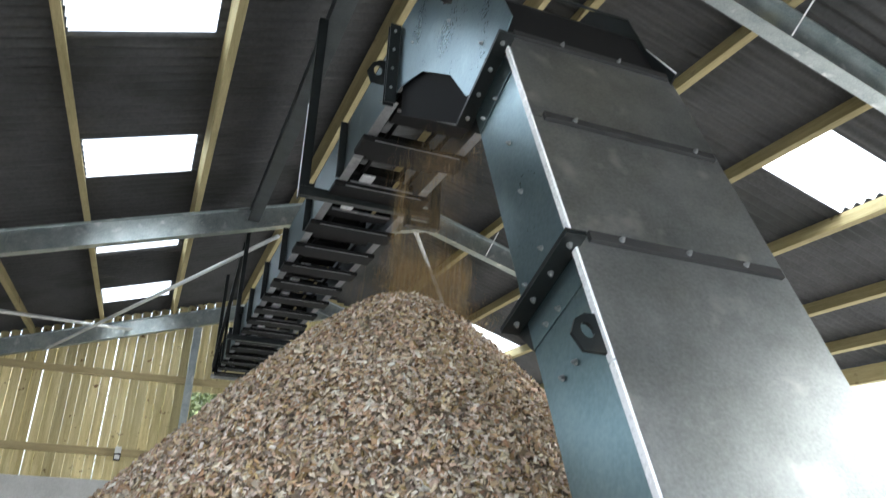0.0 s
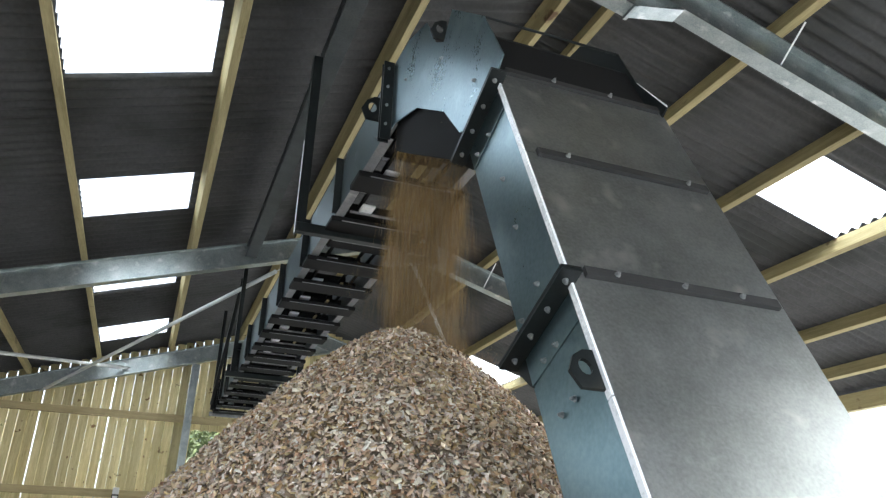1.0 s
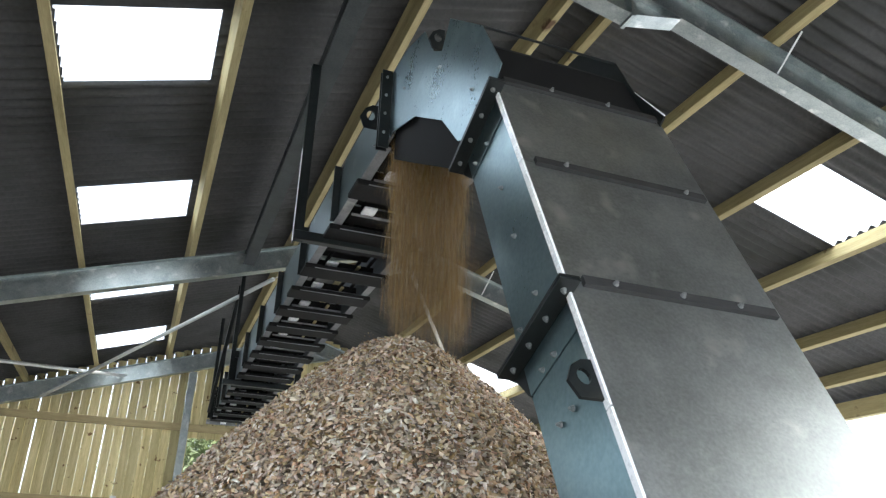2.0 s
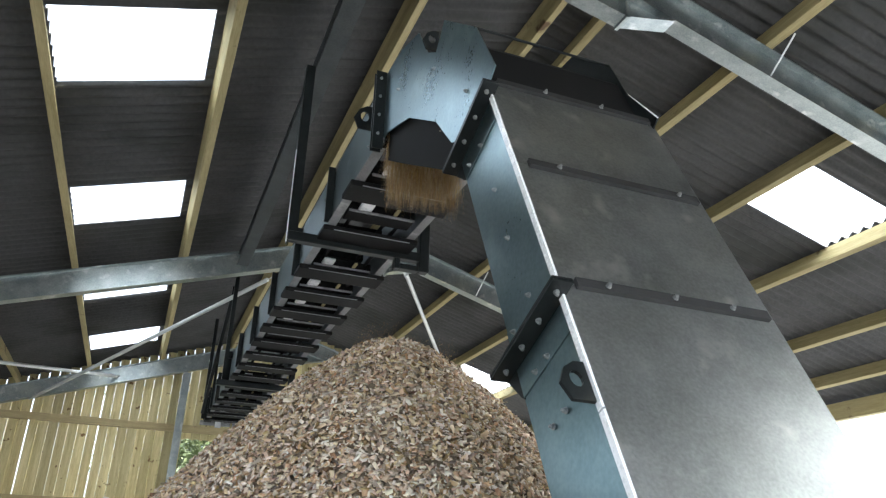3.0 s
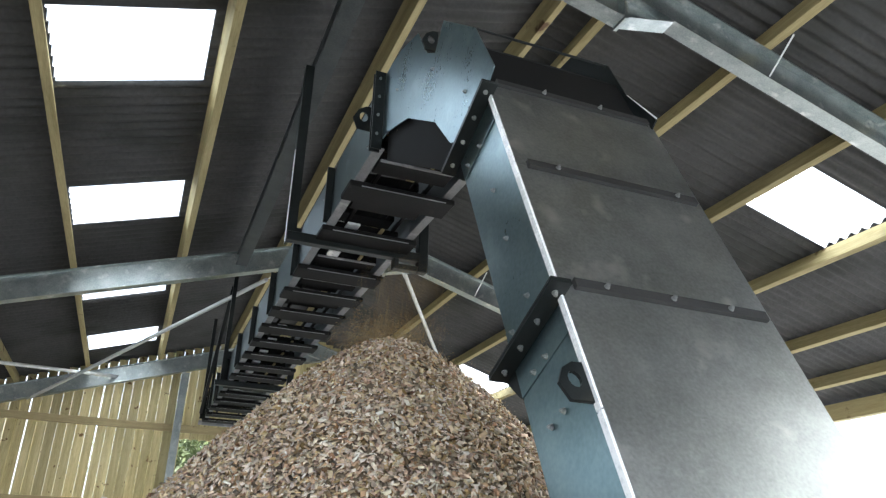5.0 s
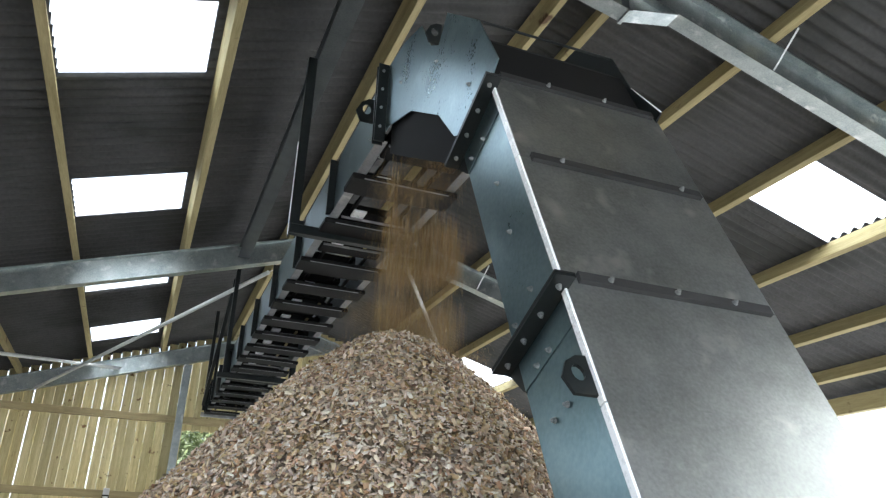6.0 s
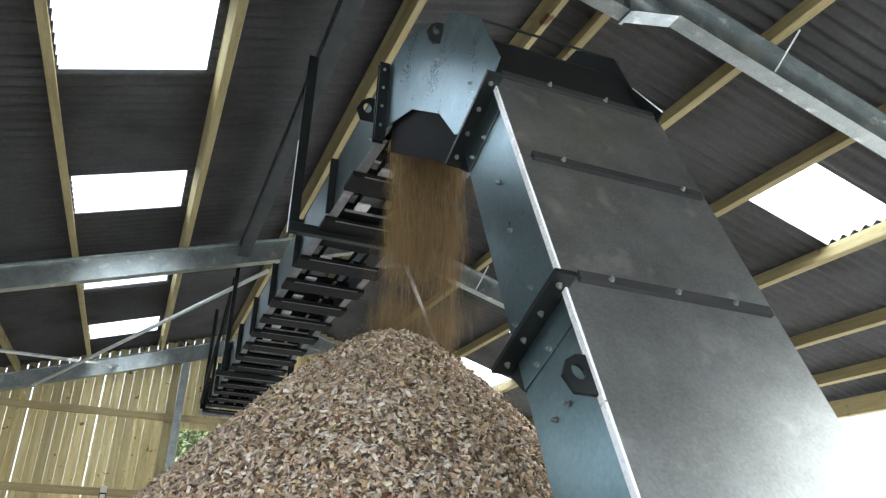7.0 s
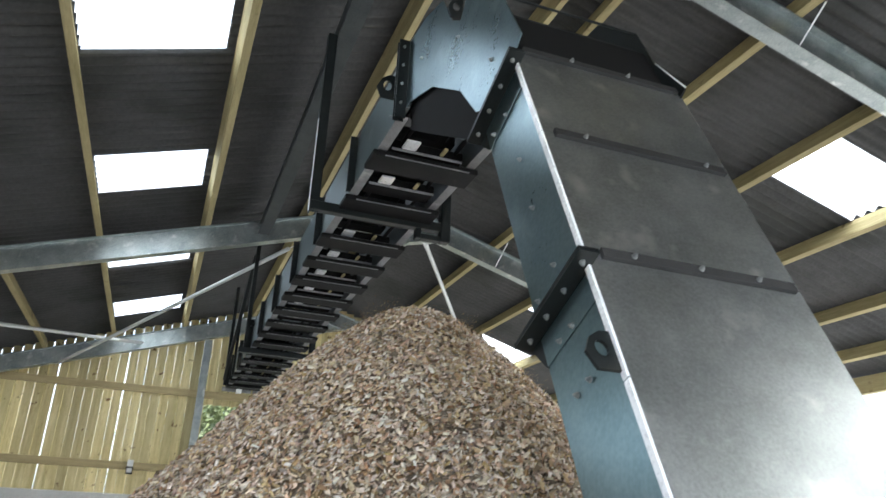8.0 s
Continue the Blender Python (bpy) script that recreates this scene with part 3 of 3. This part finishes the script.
# horizontal run
Z0, Z1 = H + 2.205, H + 2.66
END = 13.5
XT = 1.60          # far side of the level trough
for y, n in ((3.575, -1), (3.605, 1)):
    fl = part("end_flange", sweep([(0, 0), (-0.062, 0), (-0.062, n * 0.008), (0, n * 0.008)], (XL, y, Z0 - 0.035), (XL, y, Z1 + 0.03), (1, 0, 0), (0, 1, 0)), M_DARK, elev, "dark steel bolted flange")
    if n < 0:
        for k in range(4):
            bolt(fl, (XL - 0.033, y - 0.008, Z0 + 0.06 + k * 0.125), (0, -1, 0))
BAY = 1.16
y0 = 3.615
while y0 < END - 0.3:
    y1 = min(y0 + BAY - 0.01, END)
    part("trough_side", plate([(y0, Z0), (y1, Z0), (y1, Z1 - 0.06), (y1 - 0.1, Z1), (y0 + 0.1, Z1), (y0, Z1 - 0.06)], XL, XL + 0.005), M_TROUGH, elev, "dull blue-grey trough side")
    # far side takes the carrying beam's dark grey
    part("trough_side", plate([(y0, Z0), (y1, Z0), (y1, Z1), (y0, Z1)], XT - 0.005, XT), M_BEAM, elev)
    part("stiffener", box(XL - 0.055, XL - 0.001, y1 - 0.018, y1 + 0.004, Z0 + 0.01, Z1 - 0.01, None, 0.003), M_DARK, elev, "dark steel stiffener")
    for k in range(2):
        bolt(elev, (XL, y0 + 0.25, Z0 + 0.14 + k * 0.17), (-1, 0, 0))
    y0 += BAY
for x0, x1 in ((XL - 0.03, XL + 0.032), (XT - 0.042, XT + 0.02)):
    part("bottom_rail", box(x0, x1, 3.61, END, Z0 - 0.008, Z0, None, 0.002), M_RAIL, elev, "dusty grey bottom rail")
for k in range(17):
    y = (4.14, 4.86)[k] if k < 2 else 5.67 + (k - 2) * 0.58
    if y > END - 0.1:
        break
    bm = sweep(rect(-0.115, 0.115, -0.048, -0.010), (XL - 0.055, y, Z0), (XT + 0.045, y, Z0), (0, 1, 0), (0, 0, 1), None, 0.006)
    bar = part("cross_bar", bm, M_RUNG, elev, "dusty black cross bar")
    # thin grey line for light catching the bar's front edge
    part("lit_edge", box(XL + 0.02, XT - 0.02, y - 0.121, y - 0.115, Z0 - 0.0475, Z0 - 0.0425), M_RAIL, bar, "grey line painting the bar's lit edge")
part("end_bar", box(XL - 0.1, XT + 0.06, END - 0.05, END + 0.02, Z0 - 0.07, Z0 + 0.0, None, 0.004), M_RAIL, elev)
part("yoke_brace", box(XT - 0.02, XT + 0.13, 4.945, 5.015, Z0 - 0.165, Z0 - 0.125, None, 0.004), M_DARK, elev)
part("yoke_brace", box(XT - 0.06, XT - 0.02, 4.945, 5.015, Z0 - 0.165, Z0 - 0.085, None, 0.004), M_DARK, elev)
# hanging yokes under the trough and hangers up to the carrying beam
for y in (4.98, 10.1):
    part("yoke_bar", box(XL - (0.265 if y < 8 else 0.2), XT + 0.17, y - 0.035, y + 0.035, Z0 - 0.085, Z0 - 0.015, None, 0.005), M_DARK, elev)
    part("yoke_leg", box(XT + 0.13, XT + 0.21, y - 0.04, y + 0.04, Z0 - 0.165, Z1 + 0.3, None, 0.008), M_DARK, elev)
part("hanger", sweep(angle_section(0.07, 0.06), (0.737, 4.98, Z0 - 0.09), (0.737, 4.98, H + 3.64), (1, 0, 0), (0, 1, 0)), M_DARK, elev, "dark steel hanger")
# white strip paints the lit edge of the hanger
part("hanger_highlight", box(0.729, 0.735, 4.978, 4.990, Z0 - 0.09, Z0 + 0.66), M_LIP, elev, "white strip for the hanger's lit edge")
for y in (10.45, 13.3):
    part("hanger", sweep(angle_section(0.055, 0.055), (XL - 0.105, y, Z0), (XL - 0.105, y, H + 3.95), (1, 0, 0), (0, 1, 0)), M_DARK, elev, "dark steel hanger")
    part("hanger_foot", box(XL - 0.075, XL - 0.001, y + 0.01, y + 0.07, Z0 + 0.38, Z0 + 0.47, None, 0.004), M_DARK, elev)
part("hanger_strut", sweep(rect(-0.025, 0.025, -0.025, 0.025), (XL - 0.1, 13.25, Z0 + 0.1), (XL - 0.1, 10.5, H + 3.6), (1, 0, 0), (0, 0, 1)), M_DARK, elev)
part("hanger_strut", sweep(rect(-0.02, 0.02, -0.02, 0.02), (XL - 0.05, 12.3, Z0), (XL - 0.05, 12.3, Z1 + 0.5), (1, 0, 0), (0, 1, 0)), M_DARK, elev)
tagged(elev, "steel chain elevator, inclined blue-grey casing and horizontal trough", "conveyor")

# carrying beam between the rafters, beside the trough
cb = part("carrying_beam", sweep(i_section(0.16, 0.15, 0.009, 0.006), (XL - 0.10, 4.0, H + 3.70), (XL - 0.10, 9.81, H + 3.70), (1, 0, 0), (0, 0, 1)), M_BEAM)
tagged(cb, "dark steel beam slung between rafters above the trough", "beam")

# ---------------------------------------------------------------- flights on the chain
SPEED, STEP = 0.4437, 0.54


def small_mesh(name, bm, material):
    me = bpy.data.meshes.new(name)
    bm.to_mesh(me)
    bm.free()
    me.materials.append(material)
    return me


SCRAPER = small_mesh("scraper", box(XL + 0.055, XT - 0.065, -0.17, 0.0, 0.006, 0.075, None, 0.006), M_RUNG)
# pale lip puts the flight's lit lower edge into colour
LIP = small_mesh("lip", box(XL + 0.06, XT - 0.07, -0.178, -0.168, -0.004, 0.014, None, 0.003), M_RAIL)
# added patches imitating the bright background that shows between the bars
PALE_GAP = small_mesh("pale_gap_patch", box(XL + 0.122, XL + 0.215, -0.285, -0.176, 0.012, 0.03, None, 0.004), M_LIP)
PURLIN_GAP = small_mesh("wear_strip", box(XL + 0.372, XL + 0.398, -0.275, -0.182, 0.012, 0.028, None, 0.003), M_PURLIN)
STRANDS = []
for x in (XL + 0.13, XT - 0.12):
    bmc = bmesh.new()
    for k in range(4):
        box(x - 0.014, x + 0.014, k * 0.135 - 0.072, k * 0.135 + 0.072, 0.05, 0.066 if k % 2 else 0.074, bmc, 0.004)
    me = bpy.data.meshes.new("chain_strand")
    bmc.to_mesh(me)
    bmc.free()
    me.materials.append(M_RUNG)
    STRANDS.append(me)

# length along the chain: 0 at the start of the level run; below that the incline, joined by the bend
LEVEL_Y, LEVEL_Z = 3.3, Z0 + 0.012
BASE_P = at(0, -0.35, CASE - 0.10)


def chain_pose(s):
    last = END - LEVEL_Y - 0.35
    if s > last:     # round the tail wheel and back along the top
        a = min((s - last) / 0.14, math.pi)
        back = max(0.0, s - last - 0.14 * math.pi)
        if back > last:     # over the head and down under the cover
            k = min(1.0, (back - last) / 1.5)
            p = Vector((0, LEVEL_Y, LEVEL_Z + 0.28)).lerp(at(0, -0.2, 0.07), k) - U * max(0.0, back - last - 1.5)
            return Matrix.Translation(p) @ Matrix.Rotation(math.pi + radians(64) * k, 4, "X")
        return Matrix.Translation((0, LEVEL_Y + last - back + 0.14 * math.sin(a), LEVEL_Z + 0.14 * (1 - math.cos(a)))) @ Matrix.Rotation(a, 4, "X")
    if s >= 0:
        return Matrix.Translation((0, LEVEL_Y + s, LEVEL_Z))
    if s > -1.1:
        k = -s / 1.1
        p0, p2 = Vector((0, LEVEL_Y, LEVEL_Z)), BASE_P
        p1 = Vector((0, 2.72, LEVEL_Z - 0.30))
        p = p0 * (1 - k) ** 2 + p1 * 2 * k * (1 - k) + p2 * k * k
        return Matrix.Translation(p) @ Matrix.Rotation(radians(64) * k, 4, "X")
    p = BASE_P + U * (s + 1.1)
    return Matrix.Translation(p) @ Matrix.Rotation(radians(64), 4, "X")


FLIGHTS = []
for k in range(-9, 37):
    f = new("flight")
    board = share("scraper", SCRAPER, f, Matrix())
    share("lip", LIP, board, Matrix())["label"] = "dusty grey lip, its lit edge painted in"
    share("pale_gap_patch", PALE_GAP, board, Matrix())["label"] = "white patch standing in for the pale strip seen between bars"
    share("wear_strip", PURLIN_GAP, board, Matrix())["label"] = "yellow patch standing in for the lit purlin seen between bars"
    for me in STRANDS:
        share("chain_strand", me, f, Matrix())
    tagged(f, "dark scraper flight with dusty, painted-lit lip on the chain", "flight", group="chain flights")
    FLIGHTS.append((f, 0.051 + k * STEP))

# ---------------------------------------------------------------- wood chips


def chip_soup(name, centres, normals, rng, size=(0.014, 0.034), tilt=0.7, skip=0):
    """Many thin, uneven wood chips in one mesh."""
    n = len(centres)
    ln = rng.uniform(*size, n)
    wd = ln * rng.uniform(0.28, 0.62, n)
    th = rng.uniform(0.0022, 0.005, n)
    nz = normals + rng.normal(0, tilt, (n, 3)) * 0.6
    nz /= np.linalg.norm(nz, axis=1)[:, None]
    r = rng.normal(size=(n, 3))
    a = r - nz * (r * nz).sum(1)[:, None]
    a /= np.linalg.norm(a, axis=1)[:, None]
    b = np.cross(nz, a)
    corner = np.array([(-1, -1, -1), (1, -0.8, -1), (0.85, 1, -1), (-0.9, 0.8, -1), (-0.9, -0.85, 1), (0.85, -1, 1), (1, 0.75, 1), (-1, 1, 1)], float) * 0.5
    jit = corner[None] * rng.uniform(0.7, 1.25, (n, 8, 3))
    bend = rng.normal(0, 0.22, (n, 1)) * (jit[:, :, 0] ** 2) * 4
    co = centres[:, None] + a[:, None] * (jit[:, :, :1] * ln[:, None, None]) + b[:, None] * (jit[:, :, 1:2] * wd[:, None, None]) + nz[:, None] * (jit[:, :, 2:] * th[:, None, None] + (bend * ln[:, None] * 0.5)[:, :, None])
    quad = np.array([(0, 3, 2, 1), (4, 5, 6, 7), (0, 1, 5, 4), (1, 2, 6, 5), (2, 3, 7, 6), (3, 0, 4, 7)])[skip:]
    faces = (quad[None] + (np.arange(n) * 8)[:, None, None]).reshape(-1, 4)
    me = bpy.data.meshes.new(name)
    me.vertices.add(n * 8)
    me.vertices.foreach_set("co", co.astype(np.float32).ravel())
    me.loops.add(faces.size)
    me.loops.foreach_set("vertex_index", faces.astype(np.int32).ravel())
    me.polygons.add(len(faces))
    me.polygons.foreach_set("loop_start", np.arange(0, faces.size, 4, dtype=np.int32))
    me.update(calc_edges=True)
    me.materials.append(M_CHIP)
    return me


PX, PY, PZ, PS, PC = 1.08, 3.39, H + 1.0, 1.06, 0.33


def lumps(x, y):
    return 0.05 * noise.noise((x * 1.3, y * 1.3, 3.1)) + 0.02 * noise.noise((x * 4.1, y * 4.1, 7.7))


def pile_z(x, y):
    r = math.hypot(x - PX, y - PY)
    run = PZ + PC - math.sqrt((PS * r) ** 2 + PC * PC)
    return run + lumps(x, y) * min(1, r * 2)


rng_np = np.random.default_rng(11)
bm = bmesh.new()
RINGS, SEG, RMAX = 60, 120, 2.95
rings = []
for i in range(RINGS + 1):
    r = RMAX * i / RINGS
    ring = []
    for j in range(SEG if i else 1):
        a = j * math.tau / SEG
        x, y = PX + r * math.cos(a), PY + r * math.sin(a)
        ring.append(bm.verts.new((x, y, max(pile_z(x, y), 0.0) - 0.014)))
    rings.append(ring)
for i in range(RINGS):
    a, b = rings[i], rings[i + 1]
    for j in range(SEG):
        k = (j + 1) % SEG
        bm.faces.new((a[0], b[j], b[k]) if i == 0 else (a[j], b[j], b[k], a[k]))
pile = part("wood_chip_pile", bm, M_CHIPBED, None, smooth=True)
N = 200000
rr = np.sqrt(rng_np.uniform(0.0, 1.0, N)) * 2.35
rr[180000:] = rng_np.uniform(2.3, 2.75, 20000)
aa = rng_np.uniform(0, math.tau, N)
keep = (np.sin(aa) * rr < 0.3) | (rng_np.uniform(size=N) < 0.25) | (rr > 2.35)
rr, aa = rr[keep], aa[keep]
xs, ys = PX + rr * np.cos(aa), PY + rr * np.sin(aa)
zs = np.array([pile_z(x, y) for x, y in zip(xs, ys)])
ok = zs > 0.0
xs, ys, zs, rr, aa = xs[ok], ys[ok], zs[ok], rr[ok], aa[ok]
sl = PS * PS * rr / np.sqrt((PS * rr) ** 2 + PC * PC)
nr = np.stack([sl * np.cos(aa), sl * np.sin(aa), np.ones_like(aa)], 1)
nr /= np.linalg.norm(nr, axis=1)[:, None]
cen = np.stack([xs, ys, zs], 1) + nr * rng_np.uniform(-0.006, 0.016, len(xs))[:, None]
chips_me = chip_soup("loose_chips", cen, nr, rng_np, (0.010, 0.034), 0.85, 1)
chips = new("loose_chips", chips_me)
chips.parent = pile
tagged(chips, kind="stuff")
tagged(pile, "conical heap of pale brown wood chips", "wood chips", kind="stuff")



def crumb_mesh(name, flakes, crumbs, rng, wide=(0.205, 0.05, 0.055), even=True, grain=(0.002, 0.006)):
    """A loose handful: some flakes and many small crumbs, spread evenly or thinning out across the stream."""
    def spread(n):
        across = rng.uniform(-wide[0], wide[0], n) if even else np.clip(rng.normal(0, wide[0] * 0.6, n), -wide[0], wide[0])
        return np.stack([across, np.clip(rng.normal(0, wide[1], n), -2 * wide[1], 2 * wide[1]), np.clip(rng.normal(0, wide[2], n), -2 * wide[2], 2 * wide[2])], 1)
    me = chip_soup(name, spread(flakes), rng.normal(size=(flakes, 3)), rng, (0.007, 0.020), 1.0)
    bm = bmesh.new()
    bm.from_mesh(me)
    c = spread(crumbs)
    tip = np.array([(1, 0, 0), (-0.6, 0.8, 0), (-0.6, -0.6, 0.5), (-0.3, -0.2, -0.8)])
    d = rng.normal(size=(crumbs, 4, 3)) * 0.3 + tip[None]
    d *= rng.uniform(*grain, (crumbs, 1, 1))
    turn = rng.integers(0, 3, crumbs)
    for i in range(crumbs):
        v = [bm.verts.new(tuple(np.roll(p, turn[i]) + c[i])) for p in d[i]]
        for a, b, e in ((0, 1, 2), (0, 2, 3), (0, 3, 1), (1, 3, 2)):
            bm.faces.new((v[a], v[b], v[e]))
    bm.to_mesh(me)
    bm.free()
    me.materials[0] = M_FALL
    return me


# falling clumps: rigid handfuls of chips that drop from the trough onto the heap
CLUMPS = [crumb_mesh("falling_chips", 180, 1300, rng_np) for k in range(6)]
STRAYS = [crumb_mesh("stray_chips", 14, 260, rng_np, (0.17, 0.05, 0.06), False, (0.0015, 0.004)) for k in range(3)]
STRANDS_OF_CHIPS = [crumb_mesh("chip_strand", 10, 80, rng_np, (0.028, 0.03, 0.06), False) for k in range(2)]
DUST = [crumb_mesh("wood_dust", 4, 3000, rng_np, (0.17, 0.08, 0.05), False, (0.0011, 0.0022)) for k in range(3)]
BATCHES = (-0.89, 0.29, 1.53, 2.76, 3.96, 5.20, 6.42)
DROP_Z = Z0 + 0.02
DROPS = []
rng = random.Random(9)


def release(me, label, ts, x, y, v0, vx, vy, turn, linger=0.0):
    ob = tagged(new(me.name.split(".")[0], me), label, "wood chips", group="falling wood chips", kind="stuff")
    DROPS.append((ob, ts, x, y, v0, vx, vy, turn, linger))


for t0 in BATCHES:
    n = 35
    for k in range(n):
        ts = t0 + 0.47 * (k / n) ** 1.05 + rng.uniform(-0.012, 0.012)
        release(CLUMPS[rng.randrange(6)], "handful of wood chips falling from the trough", ts, 1.27 + rng.uniform(-0.03, 0.03), 3.58 + rng.uniform(-0.06, 0.06), rng.uniform(0.0, 0.35), rng.uniform(-0.11, 0.03), rng.uniform(-0.06, 0.06), rng.uniform(-40, 40))
    for k in range(16):
        release(STRAYS[k % 3], "sparse stray crumbs beside the falling wood chips", t0 + 0.06 + 0.036 * k + rng.uniform(-0.01, 0.01), 1.25 + rng.uniform(-0.03, 0.05), 3.58 + rng.uniform(-0.06, 0.06), rng.uniform(0.0, 0.3), rng.uniform(-0.50, 0.20), rng.uniform(-0.15, 0.15), rng.uniform(-40, 40))
    for k in range(4):
        release(STRANDS_OF_CHIPS[k % 2], "thin strand of chips trickling from the trough edge", t0 + 0.47 + 0.03 * k, 1.085 + rng.uniform(-0.01, 0.01), 3.58, rng.uniform(0.0, 0.2), -0.02, 0.0, rng.uniform(-10, 10))
    for k in range(10):
        release(DUST[k % 3], "thin drift of fine wood dust over the heap", t0 + 0.10 + 0.06 * k, 1.26 + rng.uniform(-0.03, 0.04), 3.55 + rng.uniform(-0.05, 0.05), rng.uniform(0.2, 0.5), rng.uniform(-0.55, 0.35), -0.2, rng.uniform(-25, 25), rng.uniform(0.45, 0.75))


def drop_pose(ts, x, y, v0, vx, vy, turn, linger, t):
    tau = t - ts
    if tau <= 0:    # riding in the trough towards the edge, pushed by a flight
        s = max(tau, -3.0) * SPEED
        m = chain_pose(s + (y - LEVEL_Y))
        k = min(1.0, max(0.0, -(s + y - LEVEL_Y) / 1.1))
        return Matrix.Translation((x, m.translation.y - 0.01 * k, m.translation.z + 0.08 - 0.07 * k))
    reach = 0.5 + 0.5 * linger
    bed = pile_z(x + vx * reach, y + vy * reach) - 0.14
    land = bed + (0.24 if linger else 0.04)
    z = DROP_Z + 0.05 - v0 * tau - 4.9 * tau * tau
    fall = (-v0 + math.sqrt(v0 * v0 + 19.6 * (DROP_Z + 0.05 - land))) / 9.8
    k = min(tau, fall)
    low = max(z, land)
    if linger and tau > fall:    # dust drifts above the heap, then settles into it
        k = fall + 0.5 * min(tau - fall, linger)
        low = land - (land - bed) * min(1.0, (tau - fall) / linger) ** 1.5
    m = Matrix.Translation((x + vx * k, y + vy * k, low))
    return m @ Matrix.Rotation(radians(turn * k), 4, "Y")


# ---------------------------------------------------------------- outside, seen through the gable opening


def tree(x, y, height, seed):
    t = empty("tree", x, y, -0.14)
    rn = random.Random(seed)
    bm = bmesh.new()
    for a, b, r in (((0, 0, 0), (0.1, 0, height * 0.55), 0.14), ((0.1, 0, height * 0.45), (0.9, 0.3, height * 0.8), 0.06), ((0.1, 0, height * 0.4), (-0.8, -0.2, height * 0.75), 0.06), ((0.08, 0, height * 0.5), (0.1, 0.5, height * 0.9), 0.05)):
        tube(a, b, r, 8, bm)
    part("trunk", bm, M_BARK, t)
    verts, faces = [], []
    for i in range(15000):
        cx, cy, cz = rn.gauss(0, 1.0), rn.gauss(0, 0.9), height * 0.52 + rn.gauss(0, height * 0.22)
        if cz < 0.3:
            continue
        s = rn.uniform(0.035, 0.085)
        e = Euler((rn.uniform(-1.2, 1.2), rn.uniform(-1.2, 1.2), rn.uniform(0, 6.3)))
        k = len(verts)
        for p in ((-s, 0, 0), (0, -s * 0.5, 0), (s, 0, 0), (0, s * 0.5, s * 0.1)):
            q = Vector(p)
            q.rotate(e)
            verts.append((cx + q.x, cy + q.y, cz + q.z))
        faces.append((k, k + 1, k + 2, k + 3))
    me = bpy.data.meshes.new("crown")
    me.from_pydata(verts, [], faces)
    me.materials.append(M_LEAF)
    c = new("crown", me)
    c.parent = t
    return tagged(t, "leafy green tree outside the barn", "tree", group="trees outside")


tree(1.5, 19.6, 5.6, 1)
tree(3.4, 20.6, 6.0, 2)
tree(1.7, 21.4, 6.2, 3)
tree(2.2, 22.6, 6.6, 4)

# ---------------------------------------------------------------- boards of the gable, one by one
for x0, w, z0, dy in board_list:
    z1 = min(roof_under(x0), roof_under(x0 + w))
    part("board", box(x0, x0 + w, GABLE + 0.120 + dy, GABLE + 0.142 + dy, z0, z1), M_BOARD, wall)
# outer boards, spaced off, that cover the slits between the inner ones
for x, gap in slit_list:
    z0 = OPEN_TOP if OPEN[0] - 0.08 < x < OPEN[1] + 0.08 else CONC_TOP - 0.05
    k, o = 1 + 0.14 / GABLE, 0.022 - gap / 2 + rng.uniform(0.002, 0.0055)
    part("cover_board", box(x * k - 0.022 + o, x * k + 0.030 + o, GABLE + 0.26, GABLE + 0.28, z0, min(roof_under(x - 0.05), roof_under(x + 0.05)) - rng.uniform(0.12, 0.24)), M_BOARD, wall)



# ---------------------------------------------------------------- what moves


def motions():
    for f, s0 in FLIGHTS:
        rows = []
        for i in range(21):
            t = i * 0.4
            rows.append((t, chain_pose(s0 + SPEED * t)))
        walk(f, rows)
    for ob, ts, x, y, v0, vx, vy, turn, linger in DROPS:
        times = {0.0, 8.0}
        for i in range(20 if linger else 12):
            times.add(round(ts + i * 0.0667, 4))
        times.add(round(ts - 0.8, 4))
        times.add(round(ts - 0.2, 4))
        rows = [(t, drop_pose(ts, x, y, v0, vx, vy, turn, linger, t)) for t in sorted(times) if 0 <= t <= 8.0]
        walk(ob, rows)


motions()
